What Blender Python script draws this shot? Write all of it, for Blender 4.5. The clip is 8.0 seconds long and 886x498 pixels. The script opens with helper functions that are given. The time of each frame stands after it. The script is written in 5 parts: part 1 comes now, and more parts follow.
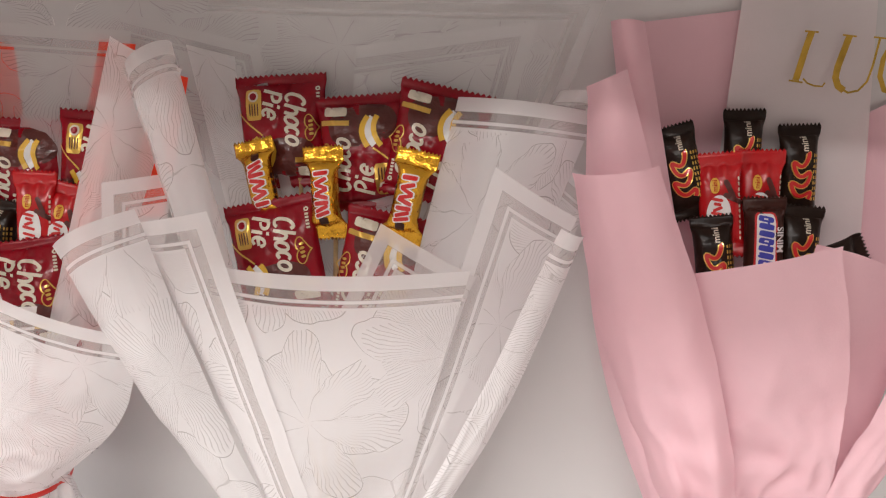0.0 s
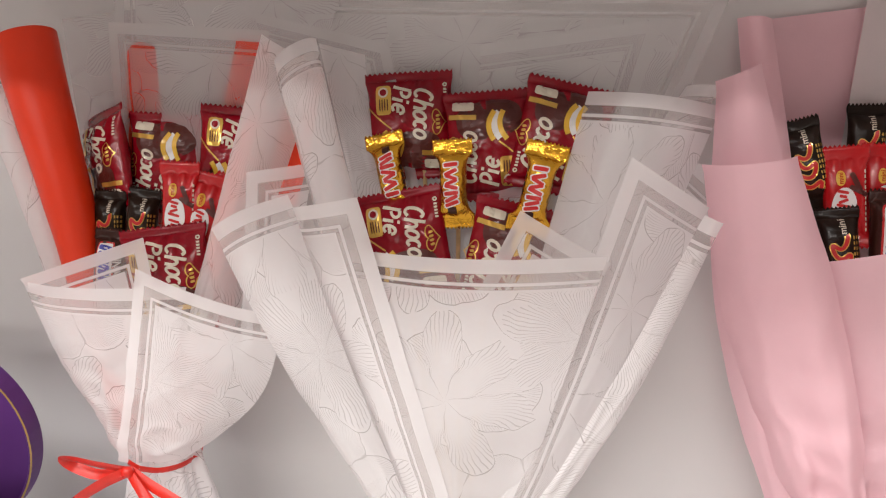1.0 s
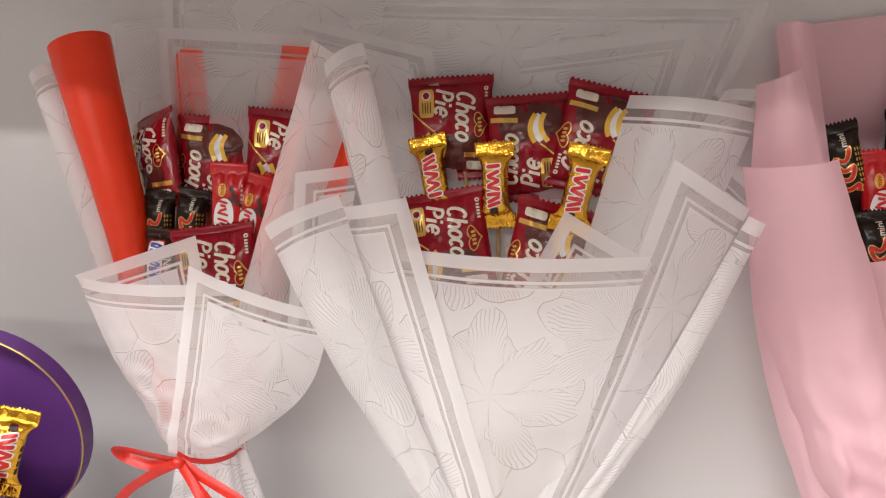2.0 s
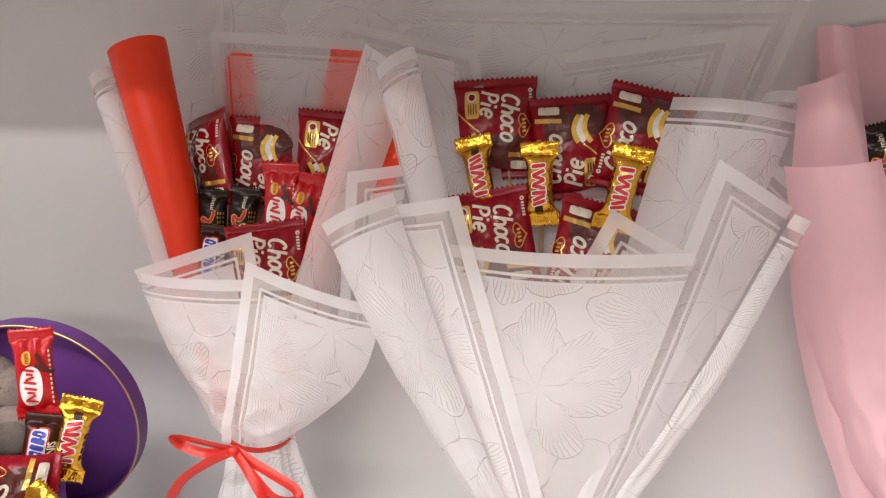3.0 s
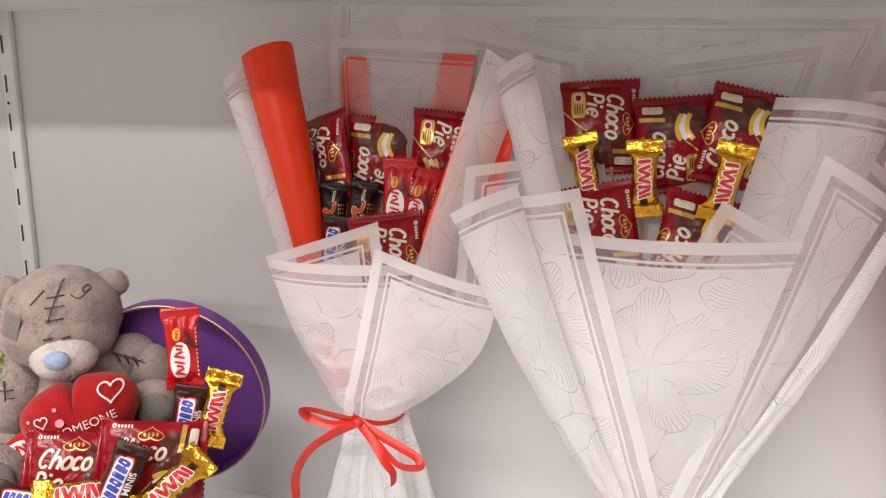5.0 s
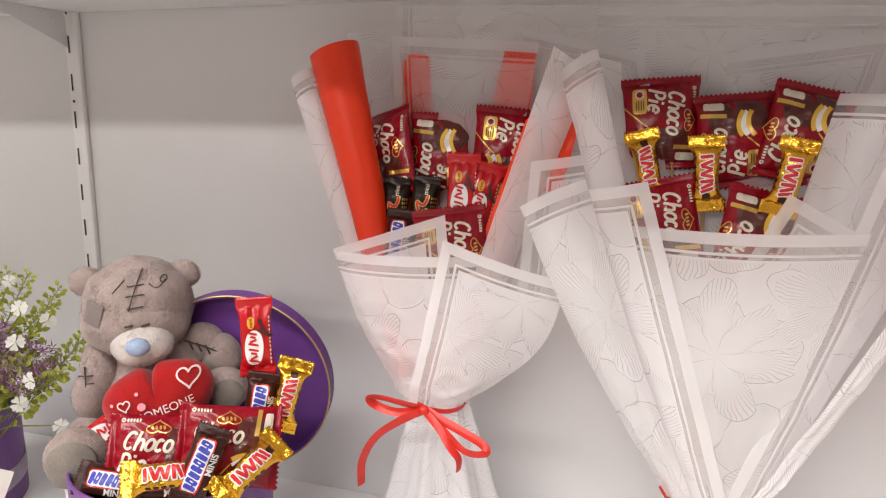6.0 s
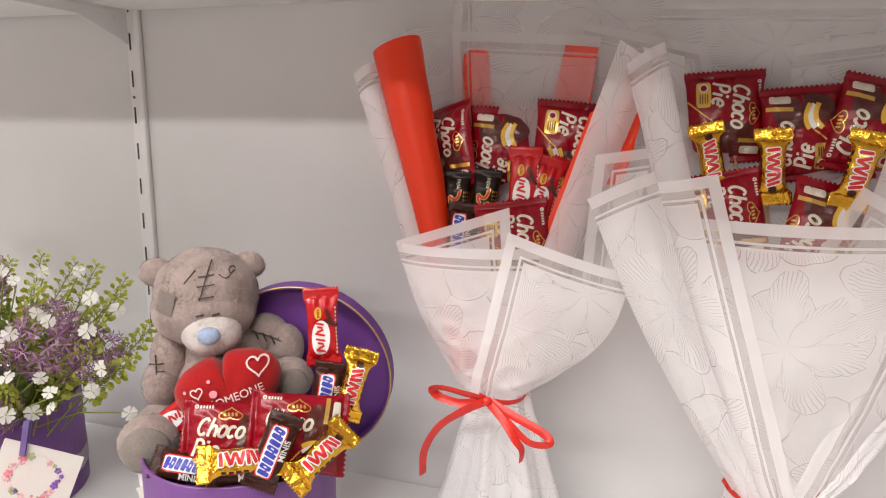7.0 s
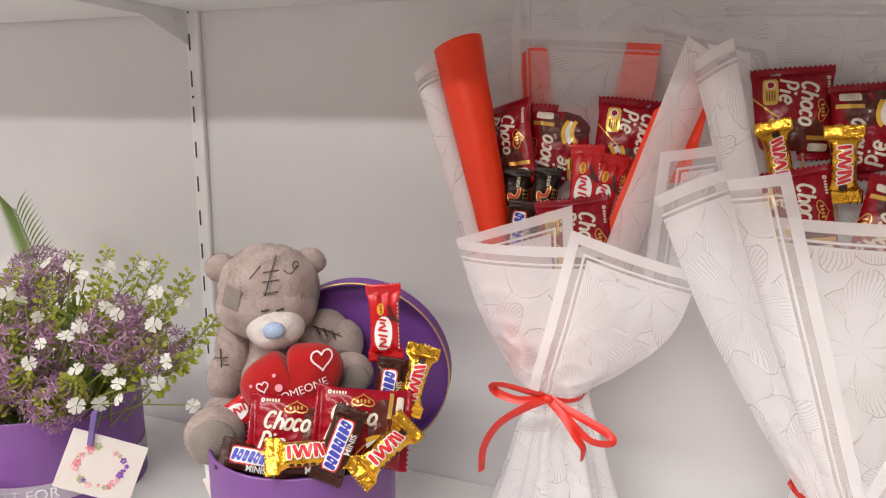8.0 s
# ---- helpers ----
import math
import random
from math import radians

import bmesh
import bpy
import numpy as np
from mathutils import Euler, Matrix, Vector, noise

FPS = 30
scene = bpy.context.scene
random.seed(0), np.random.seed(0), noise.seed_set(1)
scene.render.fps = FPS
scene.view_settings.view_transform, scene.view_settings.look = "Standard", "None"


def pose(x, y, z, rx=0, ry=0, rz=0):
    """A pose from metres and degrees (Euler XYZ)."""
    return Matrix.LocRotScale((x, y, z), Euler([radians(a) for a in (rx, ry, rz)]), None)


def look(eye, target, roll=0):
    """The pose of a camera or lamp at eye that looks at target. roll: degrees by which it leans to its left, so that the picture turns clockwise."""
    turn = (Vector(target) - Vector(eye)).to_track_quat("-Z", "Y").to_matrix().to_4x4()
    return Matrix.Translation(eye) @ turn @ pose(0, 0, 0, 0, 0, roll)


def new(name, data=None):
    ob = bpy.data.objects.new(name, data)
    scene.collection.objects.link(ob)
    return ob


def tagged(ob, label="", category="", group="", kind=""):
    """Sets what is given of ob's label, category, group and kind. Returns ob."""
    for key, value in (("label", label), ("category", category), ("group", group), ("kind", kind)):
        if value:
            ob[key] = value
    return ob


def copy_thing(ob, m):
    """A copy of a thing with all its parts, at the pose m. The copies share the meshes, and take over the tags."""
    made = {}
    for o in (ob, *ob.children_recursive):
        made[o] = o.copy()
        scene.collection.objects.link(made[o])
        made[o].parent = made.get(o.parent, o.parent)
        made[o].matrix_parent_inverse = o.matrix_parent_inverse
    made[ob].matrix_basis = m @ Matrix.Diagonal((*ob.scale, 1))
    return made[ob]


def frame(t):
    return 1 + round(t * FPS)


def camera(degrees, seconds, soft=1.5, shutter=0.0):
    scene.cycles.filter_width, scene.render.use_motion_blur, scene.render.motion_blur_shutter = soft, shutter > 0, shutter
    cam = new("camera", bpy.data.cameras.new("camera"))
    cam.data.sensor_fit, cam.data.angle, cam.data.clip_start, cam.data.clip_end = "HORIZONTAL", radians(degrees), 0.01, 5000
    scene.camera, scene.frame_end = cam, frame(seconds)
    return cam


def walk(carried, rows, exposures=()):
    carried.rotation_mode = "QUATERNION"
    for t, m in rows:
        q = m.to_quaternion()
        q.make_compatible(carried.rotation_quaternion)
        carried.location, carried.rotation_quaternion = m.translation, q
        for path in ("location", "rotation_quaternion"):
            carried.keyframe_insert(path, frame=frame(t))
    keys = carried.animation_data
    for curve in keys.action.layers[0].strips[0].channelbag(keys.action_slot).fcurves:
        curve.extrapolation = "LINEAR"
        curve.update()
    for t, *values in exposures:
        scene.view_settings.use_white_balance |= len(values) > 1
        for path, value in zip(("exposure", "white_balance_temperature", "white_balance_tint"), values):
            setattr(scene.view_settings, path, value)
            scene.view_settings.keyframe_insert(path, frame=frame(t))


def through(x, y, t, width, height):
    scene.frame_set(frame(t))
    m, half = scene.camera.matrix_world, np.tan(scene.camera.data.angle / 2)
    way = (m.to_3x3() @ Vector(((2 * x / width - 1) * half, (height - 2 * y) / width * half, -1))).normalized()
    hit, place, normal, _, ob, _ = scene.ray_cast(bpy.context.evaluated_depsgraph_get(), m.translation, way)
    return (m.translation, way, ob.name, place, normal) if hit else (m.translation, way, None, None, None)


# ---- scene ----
cam = camera(65.9, 8.0, soft=1.2)
PATH = [
    (0, (0.294, -0.654, 1.438), (0.013, 1.279, 1.01), 0.5),
    (0.5, (0.245, -0.672, 1.426), (-0.095, 1.254, 1.007), 0.4),
    (1, (0.217, -0.696, 1.424), (-0.161, 1.227, 1.022), 0.6),
    (1.5, (0.205, -0.707, 1.424), (-0.194, 1.212, 1.028), 0.7),
    (3, (0.164, -0.747, 1.424), (-0.281, 1.163, 1.031), 0.7),
    (3.5, (0.148, -0.763, 1.422), (-0.315, 1.142, 1.03), 0.7),
    (4, (0.129, -0.783, 1.422), (-0.351, 1.118, 1.029), 0.7),
    (4.5, (0.111, -0.803, 1.423), (-0.387, 1.094, 1.029), 0.7),
    (6, (0.043, -0.86, 1.415), (-0.515, 1.021, 1.028), 0.7),
    (6.5, (0.022, -0.872, 1.412), (-0.562, 1.001, 1.023), 0.7),
    (7, (0.001, -0.883, 1.409), (-0.616, 0.979, 1.018), 0.6),
    (7.5, (-0.016, -0.891, 1.406), (-0.67, 0.959, 1.017), 0.5),
    (8, (-0.033, -0.899, 1.405), (-0.728, 0.936, 1.016), 0.5),
]
walk(cam, [(t, look(eye, target, roll)) for t, eye, target, roll in PATH])

# ---- world and lights ----
world = bpy.data.worlds.new("world")
scene.world = world
world.use_nodes = True
bg = world.node_tree.nodes["Background"]
bg.inputs["Color"].default_value = (1.0, 0.96, 0.92, 1)
bg.inputs["Strength"].default_value = 0.25
scene.view_settings.exposure = 0.03


def strip_lamp(name, place, width, depth, watts, colour):
    data = bpy.data.lights.new(name, "AREA")
    data.shape, data.size, data.size_y = "RECTANGLE", width, depth
    data.energy, data.color = watts, colour
    ob = new(name, data)
    ob.matrix_world = pose(*place)
    return tagged(ob, "white linear ceiling lamp light", "lamp light", kind="structure")


LAMP_ROWS = ((-1.55, 58.0, (1.0, 0.985, 0.97)), (-3.75, 135.0, (1.0, 0.945, 0.915)))
for lamp_y, watts, tint in LAMP_ROWS:
    strip_lamp("ceiling_lamp_light", (-0.9, lamp_y, 2.84), 3.2, 0.36, watts, tint)


# ---- materials ----
class Nodes:
    """A small helper that writes a node tree."""

    def __init__(self, name):
        self.mat = bpy.data.materials.new(name)
        self.mat.use_nodes = True
        self.nt = self.mat.node_tree
        self.nt.nodes.clear()
        self.out = self.nt.nodes.new("ShaderNodeOutputMaterial")

    def add(self, kind, **values):
        n = self.nt.nodes.new(kind)
        if "operation" in values:
            n.operation = values["operation"]
        if "use_clamp" in values:
            n.use_clamp = values["use_clamp"]
        if "data_type" in values:
            n.data_type = values["data_type"]
        if "feature" in values:
            n.feature = values["feature"]
        if "dimensions" in values:
            n.voronoi_dimensions = values["dimensions"]
        if "uv_map" in values:
            n.uv_map = values["uv_map"]
        return n

    def put(self, socket, value):
        if isinstance(value, bpy.types.NodeSocket):
            self.nt.links.new(value, socket)
        elif isinstance(value, (tuple, list)) and len(value) == 3 and socket.type == "RGBA":
            socket.default_value = (*value, 1)
        else:
            socket.default_value = value

    def m(self, op, a, b=None, c=None, clamp=False):
        n = self.add("ShaderNodeMath", operation=op, use_clamp=clamp)
        for i, v in enumerate((a, b, c)):
            if v is not None:
                self.put(n.inputs[i], v)
        return n.outputs[0]

    def vm(self, op, a, b=None):
        n = self.add("ShaderNodeVectorMath", operation=op)
        self.put(n.inputs[0], a)
        if b is not None:
            self.put(n.inputs[1], b)
        return n.outputs[0]

    def mix(self, fac, a, b):
        n = self.add("ShaderNodeMix", data_type="RGBA")
        self.put(n.inputs[0], fac)
        self.put(n.inputs[6], a)
        self.put(n.inputs[7], b)
        return n.outputs[2]

    def noise(self, scale, detail=3.0, rough=0.55, vector=None, distortion=0.0):
        n = self.add("ShaderNodeTexNoise")
        n.inputs["Scale"].default_value = scale
        n.inputs["Detail"].default_value = detail
        n.inputs["Roughness"].default_value = rough
        n.inputs["Distortion"].default_value = distortion
        self.put(n.inputs["Vector"], vector if vector is not None else self.coord())
        return n.outputs["Fac"]

    def coord(self, which="Object"):
        return self.add("ShaderNodeTexCoord").outputs[which]

    def ramp(self, fac, low, high):
        n = self.add("ShaderNodeMapRange")
        self.put(n.inputs[0], fac)
        self.put(n.inputs[1], low)
        self.put(n.inputs[2], high)
        return n.outputs[0]

    def bump(self, height, strength=0.3, distance=0.002):
        n = self.add("ShaderNodeBump")
        n.inputs["Strength"].default_value = strength
        n.inputs["Distance"].default_value = distance
        self.put(n.inputs["Height"], height)
        return n.outputs[0]

    def principled(self, colour, rough=0.5, metal=0.0, normal=None, spec=0.5, coat=0.0, sheen=0.0, sss=0.0, coat_rough=0.1):
        n = self.add("ShaderNodeBsdfPrincipled")
        self.put(n.inputs["Base Color"], colour)
        self.put(n.inputs["Roughness"], rough)
        self.put(n.inputs["Metallic"], metal)
        n.inputs["Specular IOR Level"].default_value = spec
        n.inputs["Coat Weight"].default_value = coat
        n.inputs["Coat Roughness"].default_value = coat_rough
        n.inputs["Sheen Weight"].default_value = sheen
        if normal is not None:
            self.put(n.inputs["Normal"], normal)
        return n.outputs[0]

    def finish(self, shader):
        self.put(self.out.inputs["Surface"], shader)
        return self.mat


def painted(name, colour, rough=0.5, metal=0.0, vary=0.08, scale=18.0, bump=0.1, coat=0.0, sheen=0.0, grain=400.0):
    """A plain surface with grain, faint stains and relief."""
    k = Nodes(name)
    dark = tuple(c * (1 - 2 * vary) for c in colour)
    lite = tuple(min(1.0, c * (1 + vary)) for c in colour)
    big = k.noise(scale, 4)
    fine = k.noise(grain, 2)
    c = k.mix(k.ramp(big, 0.3, 0.7), dark, lite)
    r = k.m("ADD", rough - 0.05, k.m("MULTIPLY", fine, 0.1))
    h = k.m("ADD", k.m("MULTIPLY", big, 0.6), k.m("MULTIPLY", fine, 0.4))
    return k.finish(k.principled(c, r, metal, k.bump(h, bump, 0.001), coat=coat, sheen=sheen))


def foil(name, colour, rough=0.25, metal=0.0, coat=0.6, crease=55.0, strength=0.5, spec=0.35):
    """Printed plastic or foil of a sweet wrapper, with fine creases."""
    k = Nodes(name)
    big = k.noise(crease, 3, 0.6, distortion=0.8)
    v = k.add("ShaderNodeTexVoronoi", feature="DISTANCE_TO_EDGE")
    v.inputs["Scale"].default_value = crease * 1.6
    k.put(v.inputs["Vector"], k.coord())
    h = k.m("ADD", big, k.m("MULTIPLY", v.outputs["Distance"], 0.7))
    c = k.mix(k.ramp(k.noise(20, 2), 0.3, 0.7), tuple(x * 0.85 for x in colour), colour)
    return k.finish(k.principled(c, rough, metal, k.bump(h, strength, 0.0022), spec=spec, coat=coat, coat_rough=0.06))


def paper(name, colour, through=0.35, rough=0.55, spec=0.35, grain=0.12):
    """Wrapping paper that lets some light through."""
    k = Nodes(name)
    big = k.noise(14, 4)
    fine = k.noise(500, 2)
    c = k.mix(k.ramp(big, 0.3, 0.7), tuple(x * 0.93 for x in colour), colour)
    n = k.bump(k.m("ADD", k.m("MULTIPLY", big, 0.7), k.m("MULTIPLY", fine, 0.25)), grain, 0.004)
    top = k.principled(c, rough, 0.0, n, spec=spec)
    t = k.add("ShaderNodeBsdfTranslucent")
    k.put(t.inputs["Color"], c)
    k.put(t.inputs["Normal"], n)
    s = k.add("ShaderNodeMixShader")
    s.inputs[0].default_value = through
    k.put(s.inputs[1], top)
    k.put(s.inputs[2], t.outputs[0])
    return k.finish(s.outputs[0])


def floral_film(name, cover_all):
    """Milky wrapping film; its border bands and floral line drawing are left nearly clear, and tinted darker for the
    shade behind.
    """
    k = Nodes(name)
    edge = k.add("ShaderNodeUVMap", uv_map="edge").outputs[0]
    flow = k.add("ShaderNodeUVMap", uv_map="flow").outputs[0]
    s = k.add("ShaderNodeSeparateXYZ")
    k.put(s.inputs[0], edge)
    d = k.m("MINIMUM", s.outputs[0], s.outputs[1])

    def band(value, centre, half, soft=0.0006):
        return k.ramp(k.m("ABSOLUTE", k.m("SUBTRACT", value, centre)), half + soft, half)

    wide = band(d, 0.0155, 0.0034)
    thin = band(d, 0.0235, 0.0011)
    bands = k.m("MAXIMUM", wide, thin)
    inside = k.ramp(d, 0.0265, 0.028)

    def flowers(scale, petals, shift, hatch, size, sharp):
        v = k.add("ShaderNodeTexVoronoi", dimensions="2D")
        v.inputs["Scale"].default_value = scale
        v.inputs["Randomness"].default_value = 0.75
        moved = k.vm("ADD", flow, (shift, shift * 0.7, 0))
        n = k.add("ShaderNodeTexNoise")
        n.inputs["Scale"].default_value = 30
        k.put(n.inputs["Vector"], moved)
        warp = k.vm("SCALE", k.vm("SUBTRACT", n.outputs["Color"], (0.5, 0.5, 0.5)))
        warp.node.inputs["Scale"].default_value = 0.016
        warped = k.vm("ADD", moved, warp)
        k.put(v.inputs["Vector"], warped)
        local = k.vm("SUBTRACT", warped, v.outputs["Position"])
        p = k.add("ShaderNodeSeparateXYZ")
        k.put(p.inputs[0], local)
        cell = k.add("ShaderNodeSeparateColor")
        k.put(cell.inputs[0], v.outputs["Color"])
        a = k.m("ADD", k.m("ARCTAN2", p.outputs[1], p.outputs[0]), k.m("MULTIPLY", cell.outputs[0], 6.0))
        r = k.m("SQRT", k.m("ADD", k.m("POWER", p.outputs[0], 2.0), k.m("POWER", p.outputs[1], 2.0)))
        lobe = k.m("ABSOLUTE", k.m("SINE", k.m("MULTIPLY", a, petals / 2)))
        lim = k.m("MULTIPLY", k.m("ADD", 0.35, k.m("MULTIPLY", k.m("POWER", lobe, sharp), 0.65)), size)
        outline = band(r, lim, 0.00025, 0.0004)
        ray = k.ramp(k.m("ABSOLUTE", k.m("SINE", k.m("MULTIPLY", a, hatch))), 0.42, 0.2)
        share = k.m("DIVIDE", r, lim)
        ray = k.m("MULTIPLY", ray, k.m("MULTIPLY", k.ramp(share, 1.0, 0.97), k.ramp(share, k.m("ADD", 0.2, cell.outputs[1]), 0.9)))
        seam = k.m("MULTIPLY", k.ramp(lobe, 0.10, 0.03), k.ramp(share, 1.0, 0.95))
        ink = k.m("MAXIMUM", outline, k.m("MAXIMUM", k.m("MULTIPLY", seam, 0.6), k.m("MULTIPLY", ray, 0.62)))
        return ink, k.ramp(share, 1.0, 0.98)

    one, cover = flowers(6.5, 7, 0.0, 56.0, 0.080, 0.95)
    two, _ = flowers(10.5, 2, 3.3, 70.0, 0.062, 1.2)
    lines = k.m("MAXIMUM", one, k.m("MULTIPLY", two, k.m("SUBTRACT", 1.0, cover)))
    clear = k.m("MAXIMUM", bands, k.m("MULTIPLY", k.m("MULTIPLY", lines, inside), 0.66))
    big = k.noise(16, 4)
    # clear lines also coloured greyer, standing in for the shaded inside seen through
    c = k.mix(clear, (0.95, 0.935, 0.94), (0.74, 0.69, 0.67))
    n = k.bump(k.m("ADD", big, k.m("MULTIPLY", k.noise(60, 3), 0.3)), 0.12, 0.006)
    top = k.principled(c, 0.38, 0.0, n, spec=0.4)
    t = k.add("ShaderNodeBsdfTranslucent")
    k.put(t.inputs["Color"], c)
    k.put(t.inputs["Normal"], n)
    body = k.add("ShaderNodeMixShader")
    body.inputs[0].default_value = 0.45
    k.put(body.inputs[1], top)
    k.put(body.inputs[2], t.outputs[0])
    see = k.add("ShaderNodeBsdfTransparent")
    mixed = k.add("ShaderNodeMixShader")
    k.put(mixed.inputs[0], k.m("MULTIPLY", cover_all, k.m("SUBTRACT", 1.0, k.m("MULTIPLY", clear, 0.62))))
    k.put(mixed.inputs[1], see.outputs[0])
    k.put(mixed.inputs[2], body.outputs[0])
    return k.finish(mixed.outputs[0])


def velvet(name, colour, scale=160.0, strength=0.6):
    k = Nodes(name)
    big = k.noise(22, 4, distortion=0.5)
    fine = k.noise(scale, 4, 0.7)
    c = k.mix(k.ramp(big, 0.3, 0.7), tuple(x * 0.72 for x in colour), tuple(min(1, x * 1.12) for x in colour))
    c = k.mix(k.ramp(fine, 0.25, 0.75), tuple(x * 0.72 for x in colour), c)
    h = k.m("ADD", k.m("MULTIPLY", big, 0.5), fine)
    return k.finish(k.principled(c, 0.9, 0.0, k.bump(h, strength, 0.003), spec=0.15, sheen=0.2))


def card_print():
    """Pale card with a faint marbled stain."""
    k = Nodes("card_stock")
    c = k.mix(k.ramp(k.noise(40, 4, distortion=1.0), 0.42, 0.7), (0.60, 0.565, 0.52), (0.62, 0.53, 0.50))
    return k.finish(k.principled(c, 0.55, 0.0, k.bump(k.noise(600, 2), 0.1, 0.0005)))


WALL = painted("white_wall_panel", (0.67, 0.66, 0.655), 0.42, vary=0.03, scale=3.0, bump=0.06, grain=250.0)
METAL_WHITE = painted("white_powder_coat", (0.75, 0.74, 0.73), 0.38, vary=0.03, scale=6.0, bump=0.05)
# near-black colour for the shade inside the upright's openings
SLOT_SHADE = painted("slot_shade", (0.05, 0.04, 0.035), 0.7)
# unseen surfaces: tones picked for bounced fill, front kept dark for wrapper reflections
BOUNCE_WALL = painted("bounce_wall_paint", (0.74, 0.70, 0.68), 0.7, vary=0.04, scale=2.0)
BOUNCE_FLOOR = painted("bounce_floor_tile", (0.62, 0.58, 0.56), 0.4, vary=0.1, scale=5.0)
REFLECTED_WALL = painted("dark_wall_for_reflections", (0.28, 0.24, 0.22), 0.6, vary=0.25, scale=1.5)
CEILING = painted("ceiling_paint", (0.78, 0.76, 0.73), 0.8, vary=0.03, scale=2.0)
FILM = floral_film("floral_film", 0.82)
FILM_MID = floral_film("single_floral_film", 0.66)
FILM_THIN = floral_film("thin_floral_film", 0.40)
ORANGE = paper("orange_satin_paper", (0.90, 0.050, 0.010), 0.15, 0.36, spec=0.45)
PINK = paper("pink_matte_paper", (0.95, 0.63, 0.69), 0.32, 0.6)
WHITE_PAPER = paper("white_printed_paper", (0.80, 0.74, 0.74), 0.3, 0.5)
GOLD_INK = painted("gold_ink", (0.62, 0.40, 0.07), 0.32, metal=0.85, vary=0.15, scale=60)
RIBBON = painted("red_satin_ribbon", (0.62, 0.020, 0.010), 0.36, vary=0.1, scale=60, bump=0.2)
SHEER = paper("sheer_lilac_ribbon", (0.72, 0.64, 0.74), 0.5, 0.3)
PURPLE = painted("purple_box_board", (0.17, 0.060, 0.25), 0.42, vary=0.07, scale=9, bump=0.08)
PURPLE_IN = painted("purple_lid_lining", (0.13, 0.036, 0.22), 0.5, vary=0.08, scale=9, bump=0.08)
TRIM_GOLD = painted("gold_board_edge", (0.55, 0.38, 0.12), 0.4, metal=0.6)
PIE_RED = foil("dark_red_wrapper", (0.27, 0.003, 0.012), 0.22, coat=0.15, spec=0.25)
PIE_BROWN = foil("brown_print", (0.095, 0.017, 0.013), 0.3, coat=0.12)
CREAM = foil("cream_print", (0.76, 0.69, 0.56), 0.35, coat=0.3, strength=0.2)
YELLOW = foil("yellow_print", (0.80, 0.48, 0.05), 0.35, coat=0.3, strength=0.2)
GOLD_FOIL = foil("gold_foil_wrapper", (0.80, 0.43, 0.04), 0.2, metal=1.0, coat=0.1, crease=60, strength=1.0)
GOLD_PRINT = foil("gold_print", (0.72, 0.45, 0.10), 0.28, metal=0.7, coat=0.2, strength=0.3)
BAR_RED = foil("bright_red_wrapper", (0.50, 0.007, 0.010), 0.24, coat=0.3, crease=45)
BAR_BROWN = foil("dark_brown_wrapper", (0.042, 0.012, 0.008), 0.28, coat=0.08, spec=0.22)
BAR_BLACK = foil("black_brown_wrapper", (0.016, 0.007, 0.004), 0.28, coat=0.05, spec=0.2)
PRINT_WHITE = foil("white_print", (0.85, 0.84, 0.83), 0.35, coat=0.3, strength=0.2)
PRINT_BLUE = foil("blue_print", (0.05, 0.06, 0.42), 0.35, coat=0.3, strength=0.2)
PRINT_RED = foil("red_print", (0.62, 0.02, 0.02), 0.35, coat=0.3, strength=0.2)
PRINT_ORANGE = foil("orange_print", (0.82, 0.22, 0.03), 0.35, coat=0.3, strength=0.2)
STICK = painted("wooden_stick", (0.62, 0.42, 0.20), 0.6, vary=0.12, scale=90)
PLUSH = velvet("grey_plush", (0.39, 0.305, 0.275))
PLUSH_PATCH = velvet("grey_patch_cloth", (0.22, 0.18, 0.16), 320, 0.4)
PLUSH_SOLE = velvet("grey_sole_cloth", (0.27, 0.23, 0.20), 320, 0.35)
MUZZLE = velvet("pale_muzzle_plush", (0.66, 0.59, 0.55), 200, 0.4)
NOSE = velvet("pale_blue_nose_cloth", (0.34, 0.42, 0.58), 260, 0.3)
THREAD = painted("dark_thread", (0.075, 0.055, 0.05), 0.8)
HEART_RED = velvet("red_heart_cloth", (0.40, 0.011, 0.011), 420, 0.25)
STITCH_PALE = painted("pale_embroidery", (0.80, 0.62, 0.60), 0.6)
STITCH_PINK = painted("pink_embroidery", (0.82, 0.30, 0.36), 0.6)
LEAF = paper("fresh_leaf", (0.24, 0.27, 0.05), 0.3, 0.5)
LEAF_DARK = paper("dark_leaf", (0.12, 0.18, 0.04), 0.25, 0.5)
LEAF_LIME = paper("lime_seed_pod", (0.36, 0.38, 0.05), 0.35, 0.5)
PETAL_WHITE = paper("white_petal", (0.76, 0.75, 0.69), 0.35, 0.55)
PETAL_PURPLE = paper("purple_petal", (0.34, 0.17, 0.30), 0.35, 0.6)
PETAL_MAUVE = paper("mauve_petal", (0.50, 0.31, 0.43), 0.35, 0.6)
PISTIL = painted("yellow_pistil", (0.55, 0.50, 0.06), 0.6)
CARD = card_print()
INK_PINK = painted("pink_watercolour", (0.70, 0.22, 0.26), 0.6, vary=0.25, scale=300)
INK_ROSE = painted("rose_watercolour", (0.78, 0.45, 0.45), 0.6, vary=0.25, scale=300)
INK_VIOLET = painted("violet_watercolour", (0.22, 0.08, 0.38), 0.6, vary=0.25, scale=300)
INK_GREEN = painted("green_watercolour", (0.35, 0.40, 0.20), 0.6, vary=0.2, scale=300)
PEG = painted("violet_peg", (0.16, 0.10, 0.30), 0.5)
PEG_WHITE = painted("white_peg", (0.72, 0.70, 0.70), 0.5)


